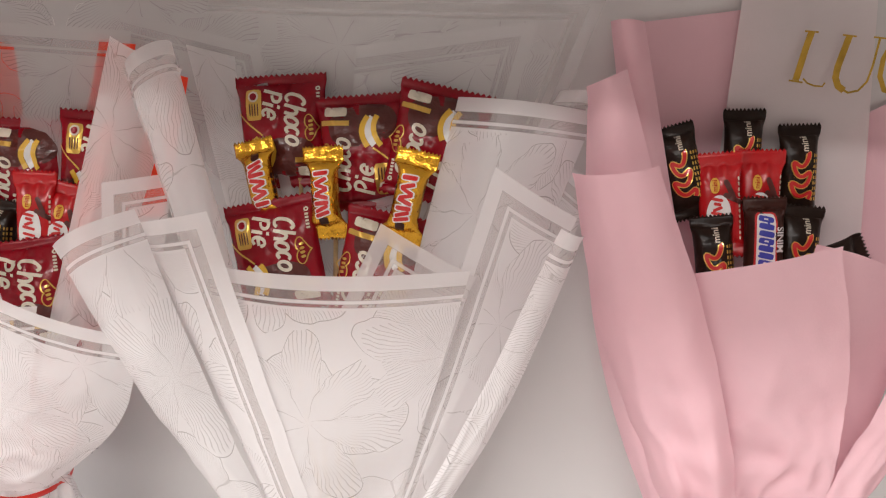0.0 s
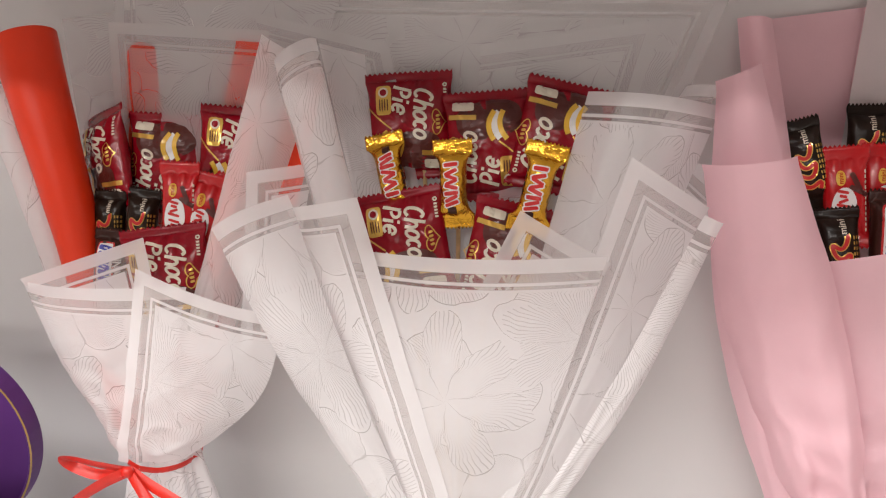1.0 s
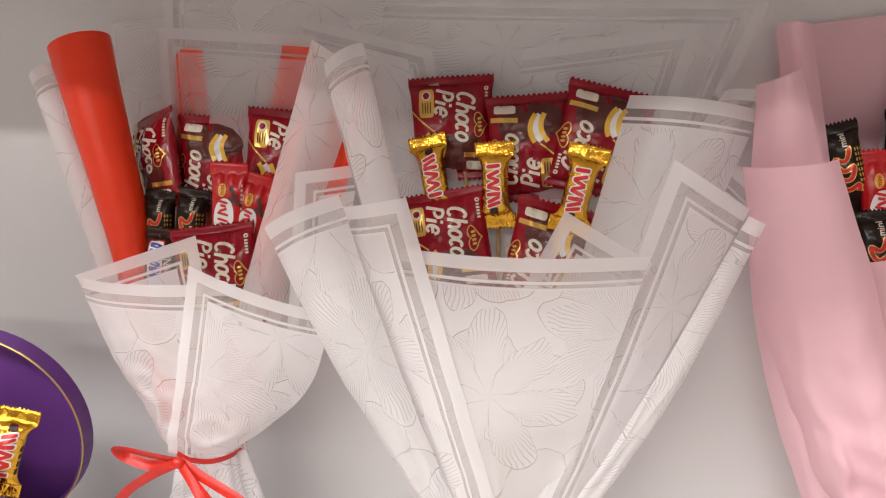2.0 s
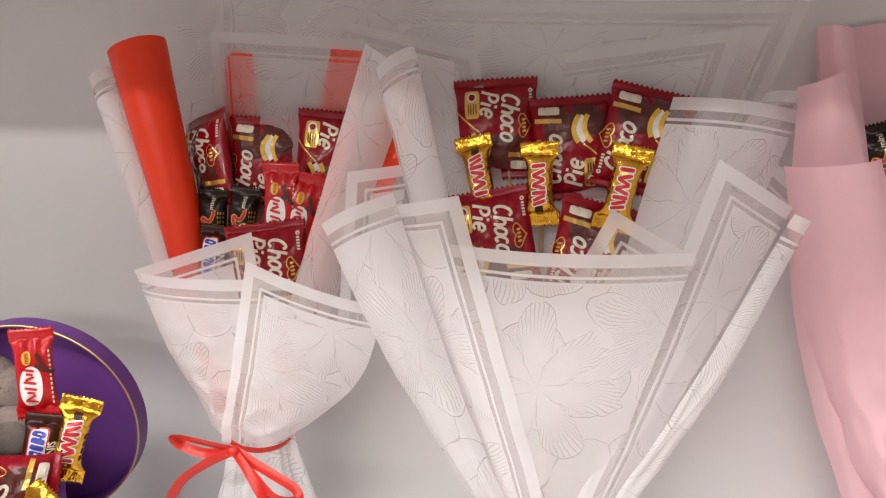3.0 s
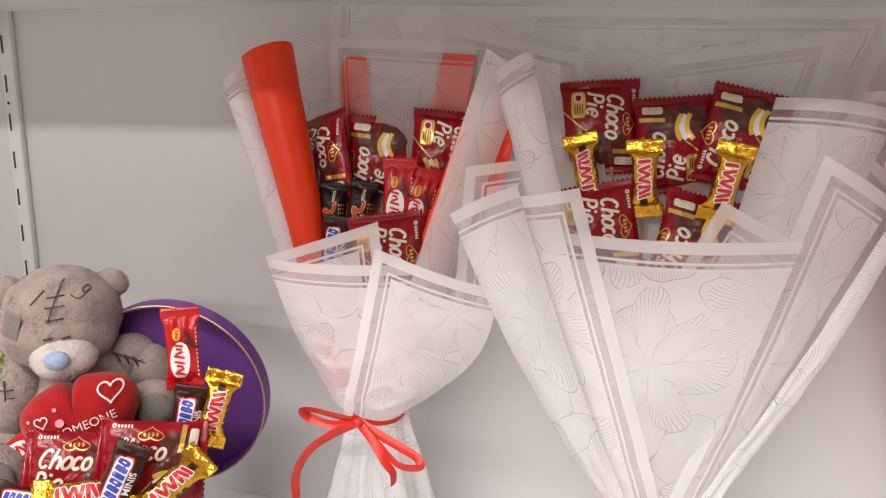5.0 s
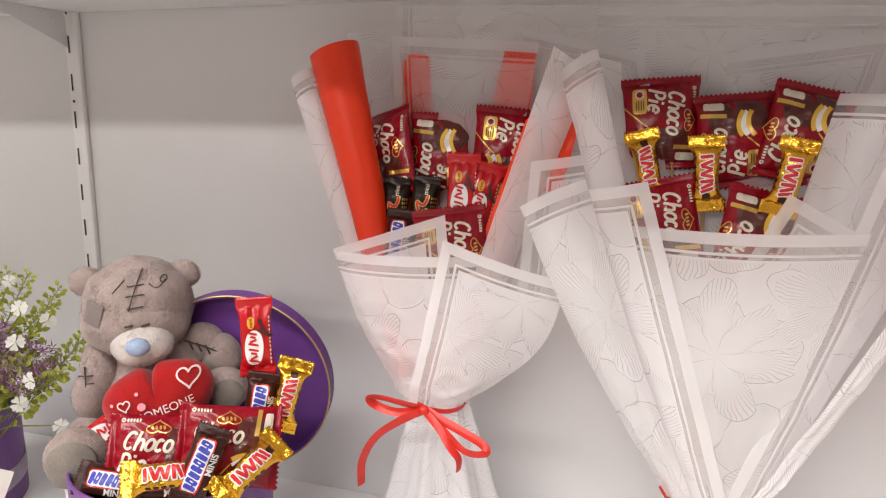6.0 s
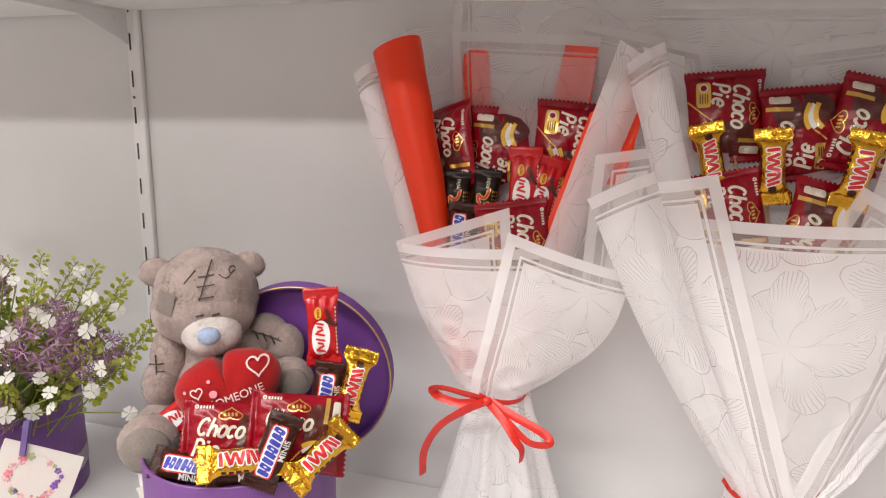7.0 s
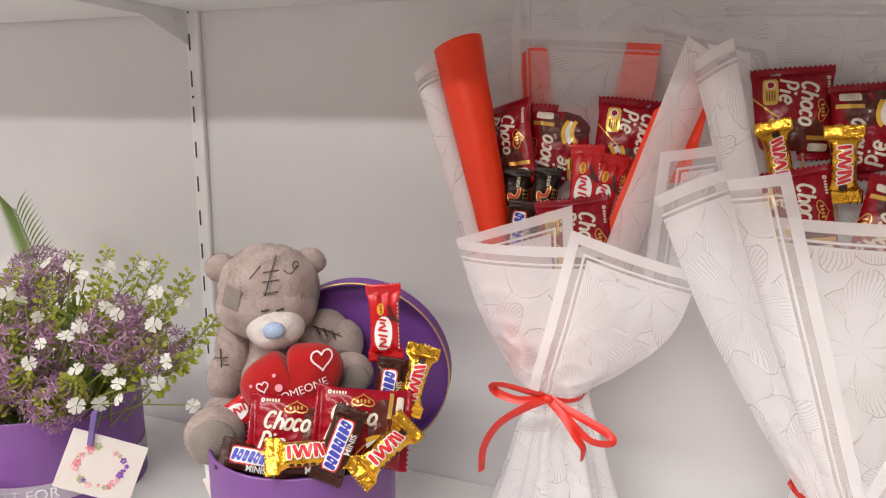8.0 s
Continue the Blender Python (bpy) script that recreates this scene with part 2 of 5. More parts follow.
def glowing(name, colour, strength):
    k = Nodes(name)
    e = k.add("ShaderNodeEmission")
    k.put(e.inputs["Color"], colour)
    e.inputs["Strength"].default_value = strength
    return k.finish(e.outputs[0])


LAMP_GLOW = glowing("lamp_diffuser", (1.0, 0.965, 0.92), 3.0)


# ---- building helpers ----
def mesh_object(name, bm, material, smooth=False):
    data = bpy.data.meshes.new(name)
    bm.normal_update()
    bm.to_mesh(data)
    bm.free()
    for one in material if isinstance(material, (list, tuple)) else [material]:
        data.materials.append(one)
    if smooth:
        data.shade_smooth()
    return new(name, data)


def part(name, bm, material, parent, label="", smooth=False):
    ob = mesh_object(name, bm, material, smooth)
    ob.parent = parent
    if label:
        ob["label"] = label
    return ob


def thing(name, label, category, group="", place=None):
    ob = new(name)
    ob.empty_display_size = 0.02
    if place is not None:
        ob.matrix_world = place
    return tagged(ob, label, category, group)


def box(bm, x0, y0, z0, x1, y1, z1, bevel=0.0):
    made = bmesh.ops.create_cube(bm, size=1.0)["verts"]
    for v in made:
        v.co = Vector((x0 + (v.co.x + 0.5) * (x1 - x0), y0 + (v.co.y + 0.5) * (y1 - y0), z0 + (v.co.z + 0.5) * (z1 - z0)))
    if bevel:
        edges = list({e for v in made for e in v.link_edges})
        bmesh.ops.bevel(bm, geom=edges, offset=bevel, segments=2, profile=0.6, affect="EDGES")
    return bm


def boxes(*dims, bevel=0.0):
    bm = bmesh.new()
    for d in dims:
        box(bm, *d, bevel=bevel)
    return bm


def ball(bm, centre, radii, turn=None, u=24, v=16, index=0):
    """An ellipsoid."""
    made = bmesh.ops.create_uvsphere(bm, u_segments=u, v_segments=v, radius=1.0)["verts"]
    m = Matrix.Translation(centre) @ (turn.to_4x4() if turn is not None else Matrix()) @ Matrix.Diagonal((*radii, 1))
    for w in made:
        w.co = m @ w.co
    for f in {f for w in made for f in w.link_faces}:
        f.material_index = index
        f.smooth = True
    return made


def tube(bm, points, radius, sides=6, taper=1.0, index=0, cap=True):
    """A round rod along points."""
    rings = []
    n = len(points)
    for i, p in enumerate(points):
        p = Vector(p)
        d = (Vector(points[min(i + 1, n - 1)]) - Vector(points[max(i - 1, 0)])).normalized()
        side = d.cross(Vector((0.31, -0.9, 0.29))).normalized()
        up = side.cross(d)
        r = radius * (1 + (taper - 1) * i / max(1, n - 1))
        rings.append([bm.verts.new(p + r * (math.cos(a) * side + math.sin(a) * up)) for a in (2 * math.pi * j / sides for j in range(sides))])
    for a, b in zip(rings, rings[1:]):
        for j in range(sides):
            f = bm.faces.new((a[j], a[(j + 1) % sides], b[(j + 1) % sides], b[j]))
            f.material_index, f.smooth = index, True
    if cap:
        for ring in (rings[0], rings[-1]):
            bm.faces.new(ring).material_index = index
    return bm


def facing(centre, roll=0.0, lean=0.0, yaw=0.0):
    """Pose of a flat thing: its x to the right, its y up, its z towards the viewer."""
    turn = Matrix.Rotation(radians(yaw), 4, "Z") @ Matrix.Rotation(radians(90 - lean), 4, "X") @ Matrix.Rotation(radians(roll), 4, "Z")
    return Matrix.Translation(centre) @ turn


def lettering(text, size, bold=0.0):
    """Flat mesh of the built-in font: (verts, faces), centred."""
    curve = bpy.data.curves.new("lettering", "FONT")
    curve.body, curve.size, curve.align_x, curve.align_y, curve.offset = text, size, "CENTER", "CENTER", bold
    curve.resolution_u = 4
    ob = bpy.data.objects.new("lettering", curve)
    scene.collection.objects.link(ob)
    bpy.context.view_layer.update()
    got = bpy.data.meshes.new_from_object(ob.evaluated_get(bpy.context.evaluated_depsgraph_get()))
    verts, faces = [v.co.copy() for v in got.vertices], [tuple(f.vertices) for f in got.polygons]
    bpy.data.objects.remove(ob)
    bpy.data.curves.remove(curve)
    bpy.data.meshes.remove(got)
    return verts, faces


def lay_letters(bm, letters, centre, angle, drape, lift=0.0006, index=0):
    verts, faces = letters
    c, s = math.cos(radians(angle)), math.sin(radians(angle))
    made = []
    for v in verts:
        x, y = centre[0] + v.x * c - v.y * s, centre[1] + v.x * s + v.y * c
        made.append(bm.verts.new((x, y, drape(x, y) + lift)))
    for f in faces:
        try:
            bm.faces.new([made[i] for i in f]).material_index = index
        except ValueError:
            pass


def lay_blob(bm, cx, cy, rx, ry, angle, drape, lift=0.0005, power=2.6, n=24, rings=3, index=0, hole=0.0):
    """A flat rounded shape laid on a curved surface; with a hole it is a ring."""
    c, s = math.cos(radians(angle)), math.sin(radians(angle))
    rows = []
    for k in range(rings + 1):
        q = hole + (1 - hole) * k / rings
        row = []
        for j in range(n):
            a = 2 * math.pi * j / n
            ca, sa = math.cos(a), math.sin(a)
            x0 = q * rx * math.copysign(abs(ca) ** (2 / power), ca)
            y0 = q * ry * math.copysign(abs(sa) ** (2 / power), sa)
            x, y = cx + x0 * c - y0 * s, cy + x0 * s + y0 * c
            row.append(bm.verts.new((x, y, drape(x, y) + lift)))
        rows.append(row)
    for a, b in zip(rows, rows[1:]):
        for j in range(n):
            bm.faces.new((a[j], b[j], b[(j + 1) % n], a[(j + 1) % n])).material_index = index


def lay_line(bm, points, width, drape, lift=0.0006, index=0):
    """A flat stroke laid on a curved surface."""
    prev = None
    for i, p in enumerate(points):
        a, b = points[max(0, i - 1)], points[min(len(points) - 1, i + 1)]
        d = Vector((b[0] - a[0], b[1] - a[1]))
        d = d.normalized() if d.length else Vector((1, 0))
        nx, ny = -d.y * width / 2, d.x * width / 2
        pair = [bm.verts.new((p[0] + e * nx, p[1] + e * ny, drape(p[0] + e * nx, p[1] + e * ny) + lift)) for e in (1, -1)]
        if prev:
            bm.faces.new((prev[0], prev[1], pair[1], pair[0])).material_index = index
        prev = pair


def heart_outline(n=36):
    pts = []
    for i in range(n + 1):
        t = 2 * math.pi * i / n
        pts.append((math.sin(t) ** 3, (13 * math.cos(t) - 5 * math.cos(2 * t) - 2 * math.cos(3 * t) - math.cos(4 * t)) / 16))
    return pts


# ---- the shop fitting ----
FLOOR_Z, SHELF_Z, LIP_Y = 0.86, 1.556, -0.42


def build_setting():
    tagged(mesh_object("wall_back", boxes((-0.79, 0.0, 0.2, 1.6, 0.02, 2.2)), WALL), "white shop wall panel behind the display shelf", "wall", kind="structure")
    tagged(mesh_object("wall_bay", boxes((-2.4, 0.004, 0.2, -0.806, 0.024, 2.2)), WALL), "white shop wall panel of the next bay", "wall", kind="structure")
    tagged(mesh_object("display_shelf", boxes((-2.4, LIP_Y, FLOOR_Z - 0.03, 1.6, -0.001, FLOOR_Z), bevel=0.002), METAL_WHITE), "white metal display shelf holding gifts", "shelf", kind="structure")
    tagged(mesh_object("upper_shelf", boxes((-0.795, LIP_Y, SHELF_Z, 1.6, -0.001, SHELF_Z + 0.03), bevel=0.002), METAL_WHITE), "white metal shelf above the bouquets", "shelf", kind="structure")
    tagged(mesh_object("upper_shelf_bay", boxes((-2.4, LIP_Y, SHELF_Z - 0.002, -0.803, -0.001, SHELF_Z + 0.03), bevel=0.002), METAL_WHITE), "white metal shelf of the next bay", "shelf", kind="structure")

    upright = thing("slotted_upright", "white slotted metal upright on the wall", "upright")
    upright["kind"] = "structure"
    upright.location.x = 0.005
    bm = boxes((-0.8075, -0.006, 0.2, -0.7935, 0.012, 2.2), bevel=0.0015)
    part("post", bm, METAL_WHITE, upright)
    bm = boxes((-0.7925, -0.009, 0.2, -0.7815, 0.0, 2.2), bevel=0.003)
    part("cover_strip", bm, METAL_WHITE, upright)
    # slots and hole are solid dark pieces on the post, painted as shaded openings
    for i in range(-7, 4):
        z = 1.4 + i * 0.0552
        bm = boxes((-0.8022, -0.0068, z - 0.0125, -0.7995, -0.004, z + 0.0125))
        part("slot", bm, SLOT_SHADE, upright)
    bm = bmesh.new()
    ball(bm, (-0.8005, -0.0065, 1.4275), (0.0022, 0.0012, 0.0022), u=10, v=6)
    part("hole", bm, SLOT_SHADE, upright)

    bracket = thing("shelf_bracket", "white metal bracket under the upper shelf", "bracket")
    bracket["kind"] = "structure"
    bm = bmesh.new()
    outline = [(-0.007, SHELF_Z - 0.003), (-0.007, SHELF_Z - 0.050), (-0.02, SHELF_Z - 0.044), (-0.10, SHELF_Z - 0.016), (-0.40, SHELF_Z - 0.010), (-0.40, SHELF_Z - 0.003)]
    a = [bm.verts.new((-0.8005, y, z)) for y, z in outline]
    b = [bm.verts.new((-0.7985, y, z)) for y, z in outline]
    bm.faces.new(a)
    bm.faces.new(b[::-1])
    for i in range(len(outline)):
        j = (i + 1) % len(outline)
        bm.faces.new((a[i], b[i], b[j], a[j]))
    part("plate", bm, METAL_WHITE, bracket)
    bm = bmesh.new()
    ball(bm, (-0.798, -0.03, SHELF_Z - 0.012), (0.0012, 0.004, 0.004), u=12, v=8)
    part("rivet", bm, METAL_WHITE, bracket)

    # unseen room added to bounce light; its dark front wall deepens foil reflections
    tagged(mesh_object("floor", boxes((-4.2, -5.4, -0.05, 3.2, 0.4, 0.0)), BOUNCE_FLOOR), "unseen pale beige floor added to bounce light", "floor", kind="structure")
    tagged(mesh_object("ceiling", boxes((-4.2, -5.4, 2.9, 3.2, 0.4, 2.95)), CEILING), "white shop ceiling", "ceiling", kind="structure")
    for name, dims in (("unseen_wall_left", (-4.25, -5.4, 0, -4.2, 0.4, 2.9)), ("unseen_wall_right", (3.2, -5.4, 0, 3.25, 0.4, 2.9)), ("unseen_wall_front", (-4.2, -5.45, 0, 3.2, -5.4, 2.9)), ("unseen_wall_rear", (-4.2, 0.4, 0, 3.2, 0.45, 2.9))):
        tagged(mesh_object(name, boxes(dims), REFLECTED_WALL if name == "unseen_wall_front" else BOUNCE_WALL), "unseen shop wall added to shape light and reflections", "wall", kind="structure")
    for lamp_y, _, _ in LAMP_ROWS:
        lamp = thing("ceiling_light", "white linear ceiling light with glowing diffuser", "lamp", "ceiling lights")
        part("housing", boxes((-2.55, lamp_y - 0.21, 2.87, 0.75, lamp_y + 0.21, 2.9), bevel=0.004), METAL_WHITE, lamp)
        part("diffuser", boxes((-2.5, lamp_y - 0.18, 2.86, 0.7, lamp_y + 0.18, 2.872)), LAMP_GLOW, lamp)


build_setting()

# ---- sheets of film and paper ----
def wobble(p, size, scale, seed):
    return size * noise.noise(Vector((p.x * scale + seed * 3.1, p.y * scale, p.z * scale - seed)))


def surface(name, parent, f, material, nu, nv, border="", label="", seed=0, thick=0.0):
    """A mesh of the surface f(u, v); its maps hold the distance to the bordered edges and lengths along the sheet."""
    grid = [[f(i / nu, j / nv) for i in range(nu + 1)] for j in range(nv + 1)]
    verts = [p for row in grid for p in row]
    w = nu + 1
    faces = [(j * w + i, j * w + i + 1, (j + 1) * w + i + 1, (j + 1) * w + i) for j in range(nv) for i in range(nu)]
    data = bpy.data.meshes.new(name)
    data.from_pydata(verts, [], faces)
    across = np.zeros((nv + 1, nu + 1))
    along = np.zeros((nv + 1, nu + 1))
    for j in range(nv + 1):
        for i in range(1, nu + 1):
            across[j, i] = across[j, i - 1] + (grid[j][i] - grid[j][i - 1]).length
    for i in range(nu + 1):
        for j in range(nv - 1, -1, -1):
            along[j, i] = along[j + 1, i] + (grid[j + 1][i] - grid[j][i]).length
    far = 9.0
    left = across if "l" in border else np.full_like(across, far)
    right = across[:, -1:] - across if "r" in border else np.full_like(across, far)
    top = along if "t" in border else np.full_like(along, far)
    edge_x = np.minimum(left, right)
    middle = across - across[:, -1:] / 2
    edge, flow = data.uv_layers.new(name="edge"), data.uv_layers.new(name="flow")
    shift = seed * 0.37
    for loop in data.loops:
        j, i = divmod(loop.vertex_index, w)
        edge.data[loop.index].uv = (edge_x[j, i], top[j, i])
        flow.data[loop.index].uv = (middle[j, i] + shift, shift * 0.6 - along[j, i])
    data.materials.append(material)
    data.shade_smooth()
    ob = new(name, data)
    ob.parent = parent
    if label:
        ob["label"] = label
    return ob


def sheet(name, parent, bl, br, tr, tl, material=None, bulge=0.015, curl=(0.0, 0.0), sides=(0.0, 0.0), sag=0.0, border="", label="", seed=0, rough=0.004, nu=36, nv=44, crown=0.0):
    """A draped sheet between four corners. bulge: towards the viewer in its middle; curl: how far the side edges
    roll back; sides: how far they swell outwards half way up; crown: how far the top edge rises in its middle."""
    bl, br, tr, tl = (Vector(p) for p in (bl, br, tr, tl))

    def f(u, v):
        p = bl.lerp(br, u).lerp(tl.lerp(tr, u), v)
        out = (br.lerp(tr, v) - bl.lerp(tl, v)).normalized()
        swell = math.sin(math.pi * min(1, v * 1.02))
        p = p + out * swell * (sides[1] * u - sides[0] * (1 - u))
        p.y -= bulge * math.sin(math.pi * u) * (0.35 + 0.65 * v) + sag * math.sin(math.pi * v)
        p.z += crown * math.sin(math.pi * u) * v
        for amount, q in ((curl[0], u), (curl[1], 1 - u)):
            if amount and q < 0.3:
                p.y += amount * (1 - q / 0.3) ** 2
        low = (1 - v) ** 1.5
        p.y -= wobble(p, rough * (0.4 + low), 22, seed) + wobble(p, rough * 0.35 * (0.2 + 2 * low), 70, seed + 5)
        p.x += wobble(p, rough * 0.7 * low, 30, seed + 9)
        p.y -= 0.4 * rough * low * math.sin(u * 11 + seed + 3 * v)
        ridge = 1 - abs(noise.noise(Vector((u * 3.2 + seed, v * 5.5, seed * 1.7))))
        p.y -= 1.1 * rough * low * ridge ** 4
        return p

    return surface(name, parent, f, material or FILM, nu, nv, border, label, seed)


def roll(name, parent, foot, foot_r, head, head_r, material=None, turns=1.35, start=0.0, border="", label="", seed=0, slant=0.0, squash=1.0, rough=0.0015):
    """A sheet rolled into a tapering tube."""
    foot, head = Vector(foot), Vector(head)
    d = (head - foot).normalized()
    side = d.cross(Vector((0, -1, 0))).normalized()
    front = side.cross(d).normalized()
    if front.y > 0:
        front = -front

    def f(u, v):
        a = radians(start) + turns * 2 * math.pi * u
        r = (foot_r + (head_r - foot_r) * v) * (1.0 - 0.10 * u)
        p = foot.lerp(head, v) + r * (math.cos(a) * side + squash * math.sin(a) * front)
        p += d * slant * math.cos(a) * v
        p.y -= wobble(p, rough, 30, seed)
        p.x += wobble(p, rough, 24, seed + 3)
        return p

    return surface(name, parent, f, material or FILM, 44, 40, border, label, seed)


def ribbon(name, parent, points, width, material, twist=(0.0, 0.0), flat=(0, -1, 0), label="", samples=40, edge_on=0.0):
    """A flat band along a smooth line through points."""
    pts = [Vector(p) for p in points]

    def at(t):
        x = t * (len(pts) - 1)
        i = min(int(x), len(pts) - 2)
        q = x - i
        a, b, c, d = pts[max(i - 1, 0)], pts[i], pts[i + 1], pts[min(i + 2, len(pts) - 1)]
        return 0.5 * ((2 * b) + (c - a) * q + (2 * a - 5 * b + 4 * c - d) * q * q + (3 * b - a - 3 * c + d) * q ** 3)

    bm = bmesh.new()
    prev = None
    for i in range(samples + 1):
        t = i / samples
        p = at(t)
        d = (at(min(1, t + 0.01)) - at(max(0, t - 0.01))).normalized()
        n = Vector(flat)
        across = d.cross(n).normalized()
        n = across.cross(d).normalized()
        a = radians(twist[0] + (twist[1] - twist[0]) * t)
        across = (math.cos(a) * across + math.sin(a) * n).normalized()
        n = across.cross(d).normalized()
        row = [bm.verts.new(p + across * width * (k / 4 - 0.5) + n * 0.0004 * math.cos(math.pi * (k / 2 - 1))) for k in range(5)]
        if prev:
            for k in range(4):
                bm.faces.new((prev[k], prev[k + 1], row[k + 1], row[k])).smooth = True
        prev = row
    return part(name, bm, material, parent, label)


def skirt(name, parent, centre, top_r, top_z, foot_r, foot_z, material=None, folds=9, seed=0, label="", squash=0.7, border=""):
    """The gathered foot of a bouquet, flaring from the tie down to the shelf."""
    cx, cy = centre

    def f(u, v):
        a = 2 * math.pi * u - math.pi / 2
        r = foot_r + (top_r - foot_r) * v ** 0.8
        fold = 1 + 0.13 * math.sin(folds * a + seed) * (1 - 0.3 * v) + 0.06 * math.sin((2 * folds + 1) * a + 2 * seed)
        p = Vector((cx + r * fold * math.cos(a), cy + squash * r * fold * math.sin(a), foot_z + (top_z - foot_z) * v))
        p.x += wobble(p, 0.004, 25, seed)
        p.z += 0.006 * math.sin(3 * a + seed) * (1 - v) + 0.006 * (1 - v)
        return p

    return surface(name, parent, f, material or FILM, 72, 24, border, label, seed)


# ---- white bouquet with gold and red sweets ----
def build_white_bouquet():
    b = thing("white_bouquet", "sweets bouquet wrapped in milky floral film with red ribbon", "bouquet", "sweets bouquets")
    z0 = 1.02
    sheet("back_film", b, (0.09, -0.09, z0), (0.15, -0.09, z0), (0.345, -0.012, 1.530), (-0.155, -0.012, 1.545), FILM_THIN, bulge=-0.004, border="tlr", seed=1, rough=0.002, label="thin milky film with faint floral print")
    sheet("back_film", b, (0.085, -0.095, z0), (0.15, -0.095, z0), (0.03, -0.03, 1.485), (-0.115, -0.02, 1.518), FILM_THIN, bulge=0.0, border="tr", seed=2, rough=0.003)
    sheet("back_film", b, (0.10, -0.10, z0), (0.155, -0.10, z0), (0.285, -0.028, 1.505), (0.12, -0.022, 1.485), FILM_THIN, bulge=0.0, border="tr", seed=3, rough=0.003)
    sheet("side_film", b, (0.060, -0.08, 1.12), (0.09, -0.08, 1.12), (0.006, -0.030, 1.475), (-0.040, -0.034, 1.486), FILM_MID, bulge=0.002, seed=21, rough=0.004)
    roll("rolled_film", b, (0.070, -0.130, 1.10), 0.014, (-0.033, -0.110, 1.472), 0.0215, FILM_MID, turns=1.15, start=150, border="t", seed=4, slant=0.006)
    roll("rolled_film", b, (0.14, -0.10, 1.15), 0.010, (0.321, -0.052, 1.445), 0.014, turns=1.2, start=20, border="t", seed=5, slant=0.008)
    sheet("outer_film", b, (0.160, -0.12, z0), (0.185, -0.115, z0), (0.338, -0.055, 1.365), (0.285, -0.058, 1.41), FILM_MID, bulge=0.006, seed=22, border="t", sides=(0.0, 0.010), rough=0.003)
    sheet("inner_film", b, (0.080, -0.150, 1.15), (0.190, -0.150, 1.18), (0.246, -0.146, 1.304), (0.173, -0.152, 1.345), FILM_MID, bulge=0.004, border="tl", seed=6, rough=0.002)
    sheet("right_flap", b, (0.128, -0.135, z0), (0.175, -0.135, z0), (0.336, -0.060, 1.428), (0.222, -0.085, 1.440), bulge=0.026, curl=(0.008, 0.004), border="t", seed=7, sides=(0.002, 0.004), rough=0.003, crown=0.003)
    sheet("right_inner_film", b, (0.135, -0.172, z0), (0.168, -0.168, z0), (0.322, -0.118, 1.348), (0.258, -0.132, 1.388), FILM_MID, bulge=0.010, border="tl", seed=13, rough=0.002, sides=(-0.004, 0.0))
    sheet("apron", b, (0.098, -0.160, z0), (0.162, -0.160, z0), (0.243, -0.158, 1.312), (0.030, -0.160, 1.308), bulge=0.026, border="t", seed=9, rough=0.002)
    sheet("left_flap", b, (0.086, -0.158, z0), (0.114, -0.170, z0), (-0.015, -0.180, 1.354), (-0.077, -0.194, 1.325), bulge=0.012, curl=(0.004, 0.004), border="t", seed=10, sides=(0.010, -0.006), rough=0.003, crown=0.003)
    sheet("middle_flap", b, (0.104, -0.160, z0), (0.146, -0.176, z0), (0.044, -0.176, 1.354), (-0.024, -0.166, 1.341), bulge=0.010, curl=(0.006, 0.0), border="tr", seed=11, rough=0.002)
    sheet("folded_strip", b, (0.150, -0.182, z0), (0.166, -0.178, z0), (0.3255, -0.170, 1.343), (0.308, -0.180, 1.351), bulge=0.006, border="t", seed=12, sides=(-0.008, 0.017), rough=0.004, curl=(0.0, 0.010))
    skirt("foot", b, (0.128, -0.130), 0.036, 1.022, 0.082, FLOOR_Z + 0.001, seed=2, label="gathered film foot")
    bm = bmesh.new()
    for x0, x1 in ((0.067, 0.11), (0.103, 0.115), (0.145, 0.12), (0.032, 0.108), (0.2, 0.125)):
        tube(bm, [(x0, -0.036, 1.375), ((x0 + x1) / 2, -0.075, 1.2), (x1 + 0.01, -0.12, 1.02)], 0.0022, 7)
        part("stick", bm, STICK, b, "thin wooden skewer")
        bm = bmesh.new()
    bm.free()
    ribbon("tie", b, [(0.128 + 0.044 * math.sin(a), -0.130 - 0.040 * math.cos(a), 1.014) for a in (2 * math.pi * i / 12 for i in range(13))], 0.012, RIBBON, flat=(0, -1, 0.05), twist=(0, 0), label="red satin ribbon")
    ribbon("bow_loop", b, [(0.112, -0.178, 1.010), (0.085, -0.190, 1.017), (0.055, -0.192, 1.016), (0.034, -0.186, 1.004), (0.060, -0.182, 0.998), (0.112, -0.177, 1.006)], 0.010, RIBBON, twist=(20, 50))
    ribbon("bow_loop", b, [(0.112, -0.178, 1.010), (0.150, -0.192, 1.004), (0.185, -0.188, 0.990), (0.165, -0.182, 0.982), (0.112, -0.177, 1.006)], 0.010, RIBBON, twist=(20, 50))


